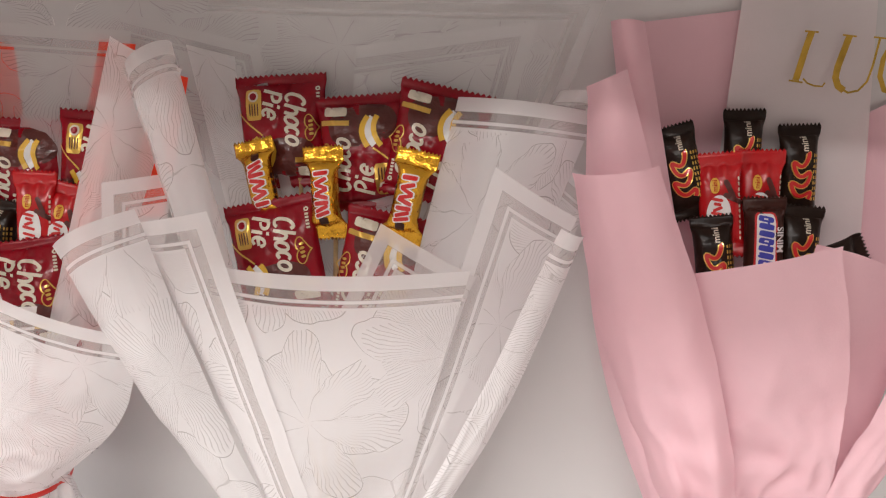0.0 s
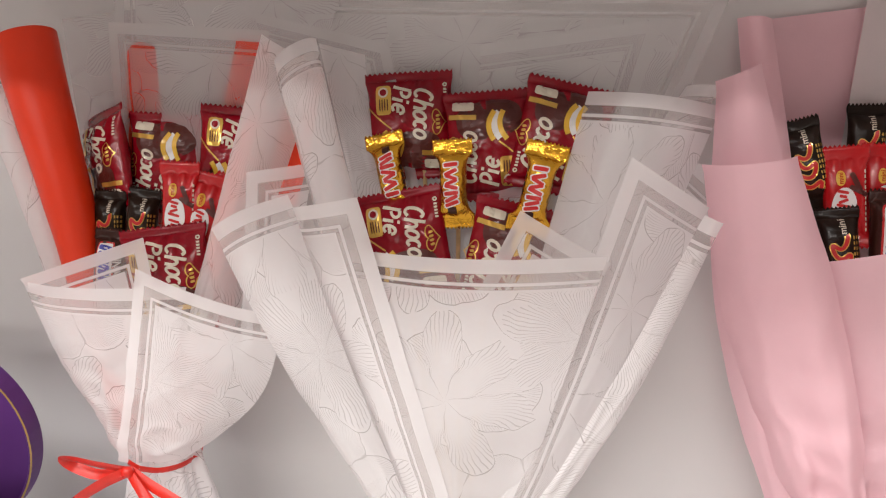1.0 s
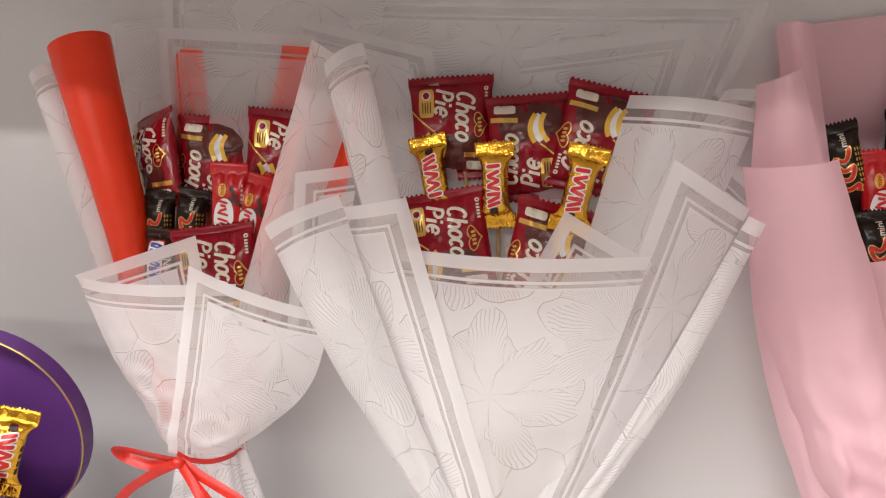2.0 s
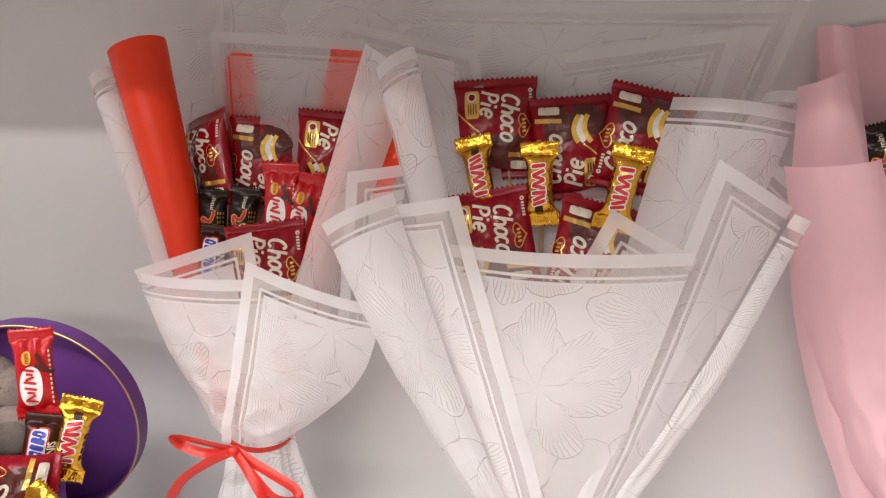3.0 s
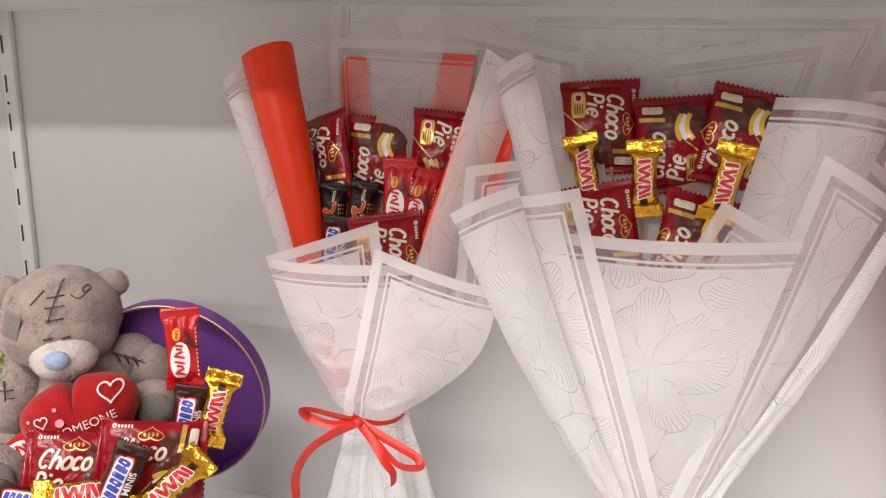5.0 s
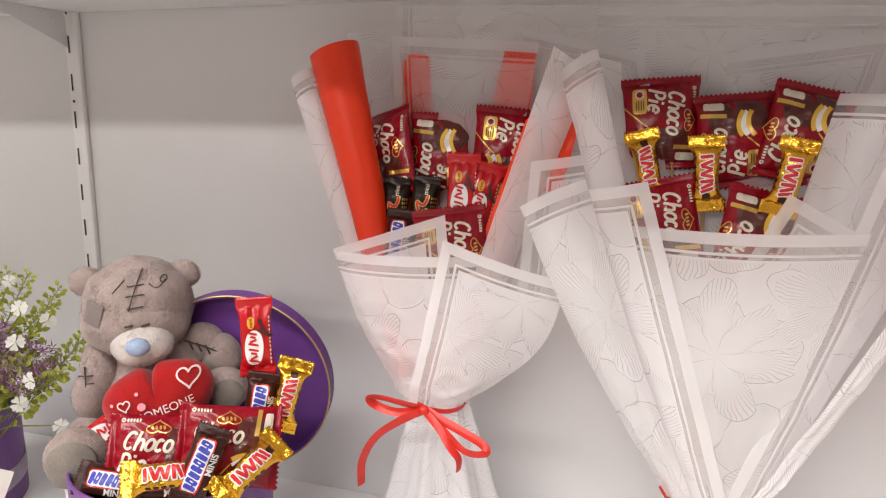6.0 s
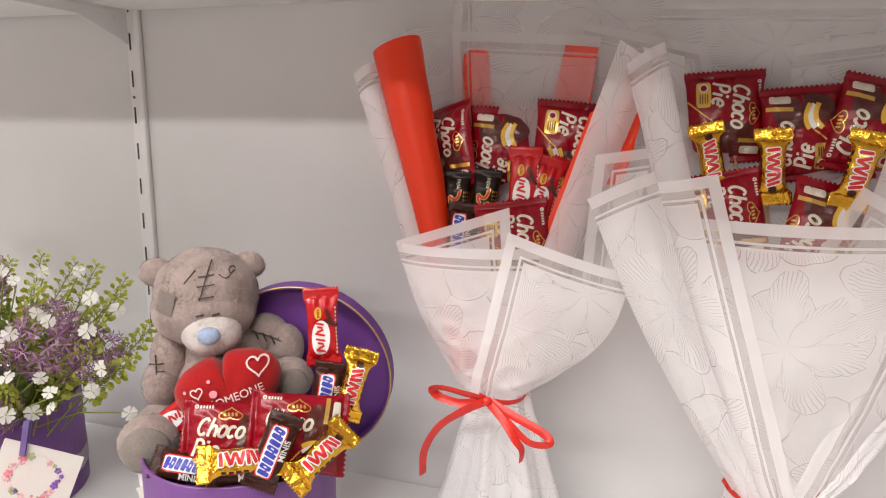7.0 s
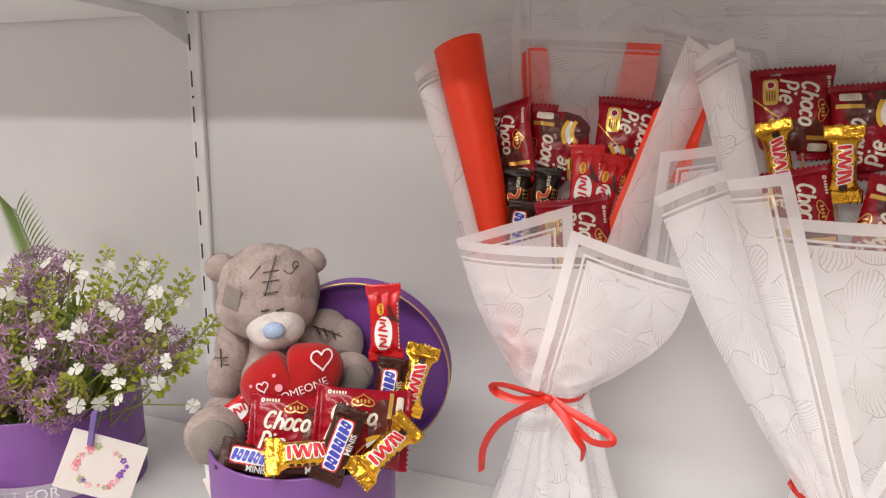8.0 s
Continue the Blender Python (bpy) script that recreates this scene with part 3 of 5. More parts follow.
# ---- orange and white bouquet ----
def build_orange_bouquet():
    b = thing("orange_bouquet", "sweets bouquet in floral film and orange paper with red bow", "bouquet", "sweets bouquets")
    z0 = 1.09
    sheet("orange_back", b, (-0.235, -0.09, z0), (-0.17, -0.09, z0), (-0.226, -0.022, 1.484), (-0.262, -0.022, 1.478), ORANGE, bulge=0.004, seed=1, label="orange paper behind the film", rough=0.002, crown=0.008)
    sheet("orange_back", b, (-0.200, -0.105, z0), (-0.155, -0.10, z0), (-0.090, -0.034, 1.486), (-0.129, -0.030, 1.491), ORANGE, bulge=0.004, seed=2, label="orange paper behind the film", rough=0.002, sides=(0.0, 0.012))
    sheet("back_film", b, (-0.23, -0.085, z0), (-0.14, -0.085, z0), (-0.086, -0.046, 1.497), (-0.272, -0.034, 1.509), FILM_THIN, bulge=0.006, border="tl", seed=3, rough=0.003)
    sheet("back_film", b, (-0.25, -0.09, z0), (-0.16, -0.088, z0), (-0.19, -0.012, 1.53), (-0.34, -0.016, 1.515), FILM_THIN, bulge=0.002, border="", seed=4, rough=0.003)
    sheet("back_film", b, (-0.25, -0.08, z0), (-0.14, -0.08, z0), (-0.02, -0.014, 1.54), (-0.277, -0.012, 1.548), FILM_THIN, bulge=0.002, border="l", seed=5, rough=0.003)
    roll("orange_roll", b, (-0.225, -0.115, 1.10), 0.014, (-0.322, -0.094, 1.487), 0.0315, ORANGE, turns=1.25, start=190, label="rolled orange satin paper", seed=6, slant=0.004, rough=0.001)
    roll("rolled_film", b, (-0.270, -0.115, 1.20), 0.014, (-0.362, -0.10, 1.459), 0.0150, turns=1.3, start=200, border="t", seed=7, slant=0.004)
    sheet("right_film", b, (-0.183, -0.135, z0), (-0.152, -0.120, z0), (-0.022, -0.088, 1.462), (-0.059, -0.120, 1.486), FILM, bulge=0.008, curl=(0.0, 0.012), border="", seed=8, rough=0.003)
    sheet("right_inner_film", b, (-0.088, -0.130, 1.20), (-0.050, -0.12, 1.20), (-0.018, -0.110, 1.375), (-0.078, -0.122, 1.366), FILM_MID, bulge=0.004, border="tl", seed=9, rough=0.002)
    sheet("right_fold", b, (-0.194, -0.124, z0), (-0.170, -0.115, z0), (-0.074, -0.096, 1.42), (-0.089, -0.100, 1.41), ORANGE, bulge=0.004, seed=19, rough=0.003, label="orange paper edging the film")
    sheet("orange_inner", b, (-0.085, -0.080, 1.33), (-0.050, -0.072, 1.33), (-0.024, -0.062, 1.455), (-0.052, -0.066, 1.462), ORANGE, bulge=0.003, seed=20, rough=0.003, label="orange paper behind the film")
    sheet("left_fold", b, (-0.245, -0.118, 1.15), (-0.155, -0.13, 1.13), (-0.164, -0.156, 1.308), (-0.297, -0.158, 1.262), bulge=0.004, border="tr", seed=10, rough=0.002)
    sheet("left_apron", b, (-0.226, -0.145, z0), (-0.170, -0.150, z0), (-0.125, -0.155, 1.264), (-0.300, -0.160, 1.259), bulge=0.014, border="t", seed=11, sides=(0.008, 0.0), curl=(0.008, 0.0), rough=0.005)
    sheet("right_apron", b, (-0.203, -0.165, z0), (-0.142, -0.155, z0), (-0.029, -0.172, 1.247), (-0.160, -0.176, 1.284), bulge=0.010, border="tl", seed=12, sides=(0.0, 0.027), rough=0.003, curl=(0.0, 0.006))
    skirt("foot", b, (-0.175, -0.125), 0.030, 1.092, 0.098, FLOOR_Z + 0.001, seed=1, folds=7, label="gathered film foot", border="")
    # ribbon round the waist and its bow
    k = Vector((-0.176, -0.186, 1.094))
    ribbon("tie", b, [(-0.176 + 0.033 * math.sin(a), -0.130 - 0.042 * math.cos(a), 1.088 - 0.006 * math.sin(a)) for a in (2 * math.pi * i / 12 for i in range(13))], 0.006, RIBBON)

    def off(*points):
        return [tuple(k + Vector(p)) for p in points]

    ribbon("bow_loop", b, off((0, 0, 0), (-0.022, -0.010, 0.008), (-0.046, -0.014, 0.013), (-0.062, -0.008, 0.008), (-0.058, 0.0, -0.003), (-0.036, 0.0, -0.008), (-0.014, -0.002, -0.003), (0, 0, 0)), 0.0100, RIBBON, twist=(18, 58), label="red satin loop")
    ribbon("bow_loop", b, off((0, 0, 0), (0.024, -0.006, -0.008), (0.050, -0.010, -0.017), (0.070, -0.012, -0.026), (0.073, -0.016, -0.034), (0.052, -0.018, -0.034), (0.028, -0.012, -0.018), (0, 0, 0)), 0.0095, RIBBON, twist=(25, 10), label="red satin loop")
    ribbon("bow_tail", b, off((0, -0.002, 0), (-0.026, -0.012, -0.013), (-0.052, -0.016, -0.034), (-0.069, -0.014, -0.066), (-0.073, -0.008, -0.100)), 0.0105, RIBBON, twist=(8, 62))
    ribbon("bow_tail", b, off((0, -0.002, 0), (0.020, -0.012, -0.014), (0.036, -0.018, -0.032), (0.044, -0.014, -0.046), (0.043, -0.010, -0.062)), 0.0085, RIBBON, twist=(10, 68))
    bm = bmesh.new()
    ball(bm, k + Vector((0, -0.003, 0)), (0.0065, 0.005, 0.0055), u=14, v=10)
    part("knot", bm, RIBBON, b, smooth=True)


# ---- pink bouquet ----
def build_pink_bouquet():
    b = thing("pink_bouquet", "sweets bouquet wrapped in matte pink paper", "bouquet", "sweets bouquets")
    c0 = 1.06
    sheet("back_paper", b, (0.42, -0.010, c0), (0.50, -0.010, c0), (0.475, -0.007, 1.517), (0.352, -0.008, 1.503), PINK, bulge=0.0, seed=1, rough=0.002)
    sheet("back_paper", b, (0.47, -0.012, c0), (0.56, -0.012, c0), (0.70, -0.008, 1.50), (0.55, -0.008, 1.42), PINK, bulge=0.0, seed=2, rough=0.002)
    sheet("side_paper", b, (0.416, -0.080, c0), (0.469, -0.070, c0), (0.372, -0.045, 1.502), (0.345, -0.052, 1.503), PINK, bulge=0.012, seed=3, rough=0.002, curl=(0.012, 0.0))
    sheet("rolled_paper", b, (0.406, -0.096, 1.060), (0.464, -0.091, 1.060), (0.355, -0.098, 1.462), (0.326, -0.088, 1.449), PINK, bulge=0.016, curl=(0.016, 0.0), sides=(0.024, 0.006), seed=4, rough=0.002)
    sheet("left_cone", b, (0.432, -0.128, c0), (0.466, -0.141, c0), (0.378, -0.143, 1.392), (0.317, -0.114, 1.381), PINK, bulge=0.020, curl=(0.02, 0.008), sides=(0.020, 0.014), seed=5, rough=0.008)
    sheet("front_paper", b, (0.448, -0.112, c0), (0.511, -0.118, c0), (0.508, -0.141, 1.338), (0.393, -0.118, 1.305), PINK, bulge=0.010, sides=(-0.006, 0.020), seed=6, rough=0.009)
    sheet("inner_paper", b, (0.469, -0.096, c0), (0.543, -0.096, c0), (0.590, -0.091, 1.298), (0.501, -0.112, 1.333), PINK, bulge=0.006, seed=7, rough=0.003, crown=0.006)
    sheet("right_cone", b, (0.499, -0.122, c0), (0.543, -0.112, c0), (0.680, -0.112, 1.387), (0.594, -0.138, 1.340), PINK, bulge=0.020, curl=(0.0, 0.02), seed=8, rough=0.005)
    skirt("foot", b, (0.483, -0.105), 0.036, 1.065, 0.085, FLOOR_Z + 0.001, PINK, seed=3, label="gathered pink paper foot")
    bm = bmesh.new()
    tube(bm, [(0.465, -0.06, 1.33), (0.475, -0.12, 1.0)], 0.0022, 7)
    part("stick", bm, STICK, b)
    lettered = sheet("lettered_paper", b, (0.430, -0.020, c0), (0.588, -0.020, c0), (0.560, -0.014, 1.545), (0.456, -0.014, 1.545), WHITE_PAPER, bulge=0.002, seed=9, rough=0.001, label="white paper printed with gold letters")
    bm = bmesh.new()
    m = facing((0.532, -0.025, 1.471), 0, 1)
    for points, width in (
        ([(-0.0225, 0.0243), (-0.0257, 0.0113), (-0.0284, -0.0023), (-0.0311, -0.0149)], 0.0054),
        ([(-0.0279, 0.0248), (-0.0171, 0.0239)], 0.0014),
        ([(-0.0365, -0.0149), (-0.0252, -0.0167)], 0.0014),
        ([(-0.0252, -0.0135), (-0.0216, -0.0171), (-0.0158, -0.0194), (-0.0095, -0.0198), (-0.0077, -0.0167)], 0.0014),
        ([(0.0072, 0.0212), (0.0041, 0.0090), (0.0009, -0.0036), (0.0000, -0.0126), (0.0027, -0.0194), (0.0077, -0.0230)], 0.0054),
        ([(0.0018, 0.0216), (0.0126, 0.0203)], 0.0014),
        ([(0.0045, -0.0212), (0.0113, -0.0248), (0.0189, -0.0230), (0.0248, -0.0158), (0.0279, -0.0023), (0.0306, 0.0189)], 0.0018),
        ([(0.0257, 0.0198), (0.0360, 0.0185)], 0.0014),
        ([(0.0585, 0.0158), (0.0495, 0.0198), (0.0405, 0.0158), (0.0351, 0.0023), (0.0342, -0.0113), (0.0387, -0.0225), (0.0495, -0.0261)], 0.0041),
    ):
        lay_line(bm, points, width, lambda x, y: 0.0, 0.0)
    bmesh.ops.transform(bm, matrix=m, verts=bm.verts)
    part("gold_letters", bm, GOLD_INK, lettered)


build_white_bouquet()
build_orange_bouquet()
build_pink_bouquet()

# ---- wrapped sweets ----
class Pack:
    """A pillow pack lying in its own x-y plane: length along y, crimped seals at both ends."""

    def __init__(self, length, width, thick, seal, seed, flat=2.2, waist=0.05, teeth=0.0012, lumps=0.0012):
        self.l, self.w, self.t, self.seal, self.seed = length, width, thick, seal, seed
        self.flat, self.waist, self.teeth, self.lumps = flat, waist, teeth, lumps

    def half(self, y):
        b = min(1.0, abs(y) / (self.l / 2 - self.seal))
        return self.w / 2 * (1 - self.waist * (1 - b ** 6))

    def height(self, x, y):
        inner = self.l / 2 - self.seal
        b = abs(y) / inner
        a = min(1.0, abs(x) / self.half(y))
        if b >= 1:
            return 0.0005 + 0.00045 * math.sin(abs(y) * 2 * math.pi / 0.0022)
        z = self.t / 2 * (1 - a ** self.flat) ** 0.55 * (1 - b ** 3.2) ** 0.6
        fold = math.sin(x * 330 + 2.5 * math.sin(x * 90 + self.seed)) * 0.0020 * max(0.0, b - 0.45) / 0.55 * (1 - a ** 4)
        lump = self.lumps * noise.noise(Vector((x * 55 + self.seed * 7, y * 55, self.seed))) * (1 - a ** 4) * (1 - b ** 6)
        lump += 0.45 * self.lumps * noise.noise(Vector((x * 150 - self.seed, y * 120, self.seed * 2))) * (1 - a ** 4) * (1 - b ** 6)
        return max(0.0004, z + fold + lump)

    def mesh(self, n=34, m=30):
        bm = bmesh.new()
        inner = self.l / 2 - self.seal
        ys = [-self.l / 2, -self.l / 2 + self.seal * 0.33, -self.l / 2 + self.seal * 0.66]
        ys += [-inner + 2 * inner * (0.5 - 0.5 * math.cos(math.pi * k / m)) for k in range(m + 1)]
        ys += [-y for y in ys[2::-1]]
        sides = []
        for sign in (1, -1):
            rows = []
            for j, y in enumerate(ys):
                row = []
                for i in range(n + 1):
                    x = self.half(y) * (2 * i / n - 1)
                    yy = y + (self.teeth * (1 if i % 2 else -1) if j in (0, len(ys) - 1) else 0)
                    z = sign * self.height(x * 0.999, y)
                    if j in (0, 1, 2, len(ys) - 3, len(ys) - 2, len(ys) - 1):
                        z += 0.0018 * math.sin(x * 70 + self.seed + (2 if y > 0 else 0))
                    row.append(bm.verts.new((x, yy, z)))
                rows.append(row)
            for a, b in zip(rows, rows[1:]):
                for i in range(n):
                    q = (a[i], a[i + 1], b[i + 1], b[i])
                    bm.faces.new(q if sign > 0 else q[::-1]).smooth = True
            sides.append(rows)
        f, g = sides
        for j in range(len(ys) - 1):
            bm.faces.new((f[j][0], f[j + 1][0], g[j + 1][0], g[j][0]))
            bm.faces.new((f[j + 1][-1], f[j][-1], g[j][-1], g[j + 1][-1]))
        for i in range(n):
            bm.faces.new((f[0][i + 1], f[0][i], g[0][i], g[0][i + 1]))
            bm.faces.new((f[-1][i], f[-1][i + 1], g[-1][i + 1], g[-1][i]))
        return bm


def word_shapes(start, direction, letters, drape, owner, lift=0.0009, stroke=0.0030, slant=-14):
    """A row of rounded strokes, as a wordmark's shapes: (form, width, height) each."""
    d = Vector((math.cos(radians(direction)), math.sin(radians(direction))))
    q = radians(direction + 90 + slant)
    up = Vector((math.cos(q), math.sin(q)))
    p = Vector(start)
    for form, w, h in letters:

        def arc(a0, a1, wide=1.0, low=0.0, high=1.0, at=0.5):
            pts = []
            for j in range(19):
                a = a0 + (a1 - a0) * j / 18
                v = p + d * w * (at + 0.40 * wide * math.cos(a)) + up * h * ((low + high) / 2 + (high - low) * 0.45 * math.sin(a))
                pts.append((v.x, v.y))
            return pts

        def bar(x, low, high):
            return [tuple(p + d * w * x + up * h * (low + (high - low) * j / 5)) for j in range(6)]

        lines = {
            "arc": [arc(0.75, 5.55)],
            "ring": [arc(0, 6.2832)],
            "stem_arch": [bar(0.15, 0, 1), arc(3.14, 0, 0.8, 0.02, 0.62, 0.5), bar(0.84, 0, 0.34)],
            "stem_ring": [bar(0.2, 0, 1), arc(-1.6, 1.9, 1.1, 0.42, 1.0, 0.42)],
            "dot_bar": [bar(0.4, 0, 0.62), bar(0.4, 0.84, 1.0)],
            "arc_bar": [arc(0.2, 5.5), [tuple(p + d * w * (0.15 + 0.14 * j) + up * h * 0.5) for j in range(6)]],
        }[form]
        one = bmesh.new()
        for k, pts in enumerate(lines):
            lay_line(one, pts, stroke, drape, lift + 0.0001 * k)
        part("letter_block", one, CREAM, owner)
        p = p + d * w


def pie_pack(seed, label):
    pk = Pack(0.103, 0.086, 0.030, 0.008, seed, waist=0.06, lumps=0.0034)
    t = thing("chocolate_pie_pack", label, "snack pack", "chocolate pie packs")
    part("wrapper", pk.mesh(), PIE_RED, t)
    h = pk.height
    e = -0.008 if seed == 2 else 0.0  # the print sits a little to one side on some packs
    bm = bmesh.new()
    lay_blob(bm, 0.000, 0.024, 0.031, 0.018, 6, h, 0.0004, 2.6, 36, 6)
    part("brown_panel", bm, PIE_BROWN, t, "dark brown printed panel")
    word_shapes((e - 0.0075, -0.036), 86, (("arc", 0.0112, 0.0185), ("stem_arch", 0.0100, 0.0190), ("ring", 0.0092, 0.0125), ("arc", 0.0082, 0.0125), ("ring", 0.0092, 0.0125)), h, t)
    word_shapes((e + 0.0135, -0.040), 86, (("stem_ring", 0.0112, 0.0185), ("dot_bar", 0.0062, 0.0175), ("arc_bar", 0.0098, 0.0125)), h, t)
    for k in (-1, 1):
        bm = bmesh.new()
        lay_line(bm, [(e + 0.0125 + 0.0052 * k + 0.0050 * q * q - 0.0032 * k * q * 0.3, 0.018 + 0.0135 * q) for q in (j / 6 - 1 for j in range(13))], 0.0048, h, 0.0014)
        part("biscuit_picture", bm, YELLOW, t)
    bm = bmesh.new()
    lay_line(bm, [(e + 0.0125 + 0.0050 * q * q, 0.018 + 0.0125 * q) for q in (j / 6 - 1 for j in range(13))], 0.0060, h, 0.0011)
    part("cream_picture", bm, PRINT_WHITE, t)
    for name, points, width in (("gold_heart", [(e - 0.0285 + 0.0068 * y, -0.002 - 0.0120 * x) for x, y in heart_outline(30)], 0.0010), ("gold_line", [(e + 0.016 + 0.024 * k / 20, 0.003 - 0.018 * k / 20 - 0.004 * (k / 20) ** 2) for k in range(21)], 0.0015), ("gold_stripe", [(-0.038 + 0.026 * k / 12, 0.0285 - 0.002 * k / 12) for k in range(13)], 0.0046)):
        bm = bmesh.new()
        lay_line(bm, points, width, h, 0.0010)
        part(name, bm, GOLD_PRINT, t)
    for k in range(4):
        bm = bmesh.new()
        lay_blob(bm, e - 0.0285, -0.0078 + 0.0038 * k, 0.0020, 0.0012, 12, h, 0.0011, 3, 10, 1)
        part("gold_script", bm, GOLD_PRINT, t)
    bm = bmesh.new()
    lay_blob(bm, e + 0.0235, -0.025, 0.0078, 0.0140, 0, h, 0.0009, 6, 20, 3)
    part("badge", bm, GOLD_PRINT, t, "gold printed badge")
    bm = bmesh.new()
    lay_blob(bm, e + 0.0235, -0.0325, 0.0050, 0.0050, 0, h, 0.0014, 2, 16, 2)
    part("badge_ring", bm, CREAM, t)
    bm = bmesh.new()
    lay_blob(bm, e + 0.0235, -0.0325, 0.0033, 0.0033, 0, h, 0.0018, 2, 16, 2)
    part("badge_mark", bm, PIE_RED, t)
    bm = bmesh.new()
    for k in range(4):
        lay_blob(bm, e + 0.0195 + 0.0026 * k, -0.0205, 0.0006, 0.0058, 0, h, 0.0013, 4, 8, 2)
    part("badge_print", bm, PIE_BROWN, t)
    bm = bmesh.new()
    lay_blob(bm, -0.024, 0.0375, 0.0105, 0.0042, -4, h, 0.0014, 6, 16, 2)
    part("cream_label", bm, CREAM, t)
    bm = bmesh.new()
    lay_blob(bm, -0.0355, -0.0375, 0.0022, 0.0022, 0, h, 0.0009, 2, 12, 1, hole=0.4)
    for k in range(5):
        lay_blob(bm, -0.0355, -0.0330 + 0.0030 * k, 0.0016, 0.0010, 0, h, 0.0009, 4, 8, 1)
    part("small_print", bm, CREAM, t)
    return t


def gold_bar(seed, label):
    pk = Pack(0.082, 0.038, 0.020, 0.013, seed, flat=3.0, waist=0.34, lumps=0.0034)
    t = thing("gold_chocolate_bar", label, "chocolate bar", "gold chocolate bars")
    part("wrapper", pk.mesh(22, 26), GOLD_FOIL, t)
    h = pk.height
    for name, mat, grow, lift in (("wordmark_edge", PRINT_WHITE, 0.0011, 0.0007), ("wordmark", PRINT_RED, 0.0, 0.0012)):
        bm = bmesh.new()
        for y, turn, long, wide in ((-0.0175, 4, 0.0066, 0.0019), (-0.0105, 22, 0.0066, 0.0018), (-0.0060, -18, 0.0060, 0.0016), (-0.0015, 20, 0.0062, 0.0016), (0.0028, -14, 0.0066, 0.0018), (0.0085, 5, 0.0068, 0.0019), (0.0135, 24, 0.0066, 0.0017), (0.0180, 18, 0.0066, 0.0017)):
            lay_blob(bm, 0.0005, y, long + grow, wide + grow, turn, h, lift + 0.00002 * turn / 34, 5, 16, 3)
            if not grow:
                part("letter_block", bm, mat, t)
                bm = bmesh.new()
        if grow:
            part(name, bm, mat, t)
        else:
            bm.free()
    bm = bmesh.new()
    lay_blob(bm, 0.001, 0.0245, 0.004, 0.0032, 0, h, 0.0006, 5, 14, 2)
    for k in range(4):
        lay_blob(bm, 0.012, -0.015 + 0.007 * k, 0.0006, 0.0026, 0, h, 0.0005, 4, 8, 1)
    part("small_print", bm, BAR_BROWN, t)
    return t


def red_bar(seed, label):
    pk = Pack(0.088, 0.039, 0.013, 0.011, seed, flat=6.0, waist=0.16, lumps=0.0010)
    t = thing("red_wafer_bar", label, "chocolate bar", "red wafer bars")
    part("wrapper", pk.mesh(22, 26), BAR_RED, t)
    h = pk.height
    bm = bmesh.new()
    lay_blob(bm, -0.002, -0.011, 0.0098, 0.0195, -4, h, 0.0007, 2.2, 30, 4)
    part("oval", bm, PRINT_WHITE, t, "white printed oval")
    for y, turn, long in ((-0.0255, -14, 0.0056), (-0.0215, 28, 0.0044), (-0.0170, -14, 0.0034), (-0.0130, -14, 0.0054), (-0.0070, -14, 0.0056), (-0.0030, 20, 0.0040), (0.0010, -14, 0.0030), (0.0048, -14, 0.0046)):
        bm = bmesh.new()
        lay_blob(bm, -0.0025, y, long, 0.0013, turn, h, 0.0012 + 0.000003 * turn, 5, 14, 3)
        part("letter_block", bm, PRINT_RED, t)
    bm = bmesh.new()
    lay_blob(bm, -0.004, 0.0165, 0.0038, 0.0066, 0, h, 0.0008, 2.2, 20, 3)
    part("yellow_oval", bm, YELLOW, t)
    bm = bmesh.new()
    lay_letters(bm, lettering("mini", 0.0058, 0.0001), (-0.004, 0.0165), 90, h, 0.0013)
    part("mini_letters", bm, BAR_RED, t)
    bm = bmesh.new()
    lay_blob(bm, 0.0075, 0.013, 0.0022, 0.0085, 22, h, 0.0009, 5, 16, 3)
    lay_blob(bm, 0.0100, 0.005, 0.0022, 0.0085, 60, h, 0.0010, 5, 16, 3)
    part("wafer_picture", bm, PIE_BROWN, t)
    bm = bmesh.new()
    for k in range(12):
        lay_blob(bm, 0.0148, -0.028 + 0.0045 * k, 0.0007, 0.0015, 0, h, 0.0006, 4, 8, 1)
    part("small_print", bm, CREAM, t)
    return t


def black_bar(seed, label):
    pk = Pack(0.082, 0.034, 0.019, 0.009, seed, flat=3.0, waist=0.10, lumps=0.0018)
    t = thing("black_chocolate_bar", label, "chocolate bar", "black chocolate bars")
    part("wrapper", pk.mesh(22, 26), BAR_BLACK, t)
    h = pk.height

    def strokes(width, lift):
        bm = bmesh.new()
        lay_line(bm, [(-0.001 + 0.0085 * math.sin(13.5 * q + 1.0) * (1.0 - 0.35 * q), -0.022 + 0.036 * q + 0.0035 * math.sin(27 * q)) for q in (i / 60 for i in range(61))], width, h, lift)
        return bm

    part("wordmark_edge", strokes(0.0046, 0.0007), GOLD_PRINT, t)
    part("wordmark", strokes(0.0030, 0.0012), PRINT_RED, t, "red printed swash shapes")
    bm = bmesh.new()
    for j in range(3):
        for k in range(9):
            lay_blob(bm, 0.0138 - 0.0022 * j, -0.022 + 0.0046 * k, 0.0006, 0.0015, 0, h, 0.0006, 4, 8, 1)
    part("small_print", bm, GOLD_PRINT, t)
    bm = bmesh.new()
    lay_letters(bm, lettering("mini", 0.0075, 0.0001), (0.002, 0.0245), 90, h, 0.0010)
    part("mini_letters", bm, CREAM, t)
    return t


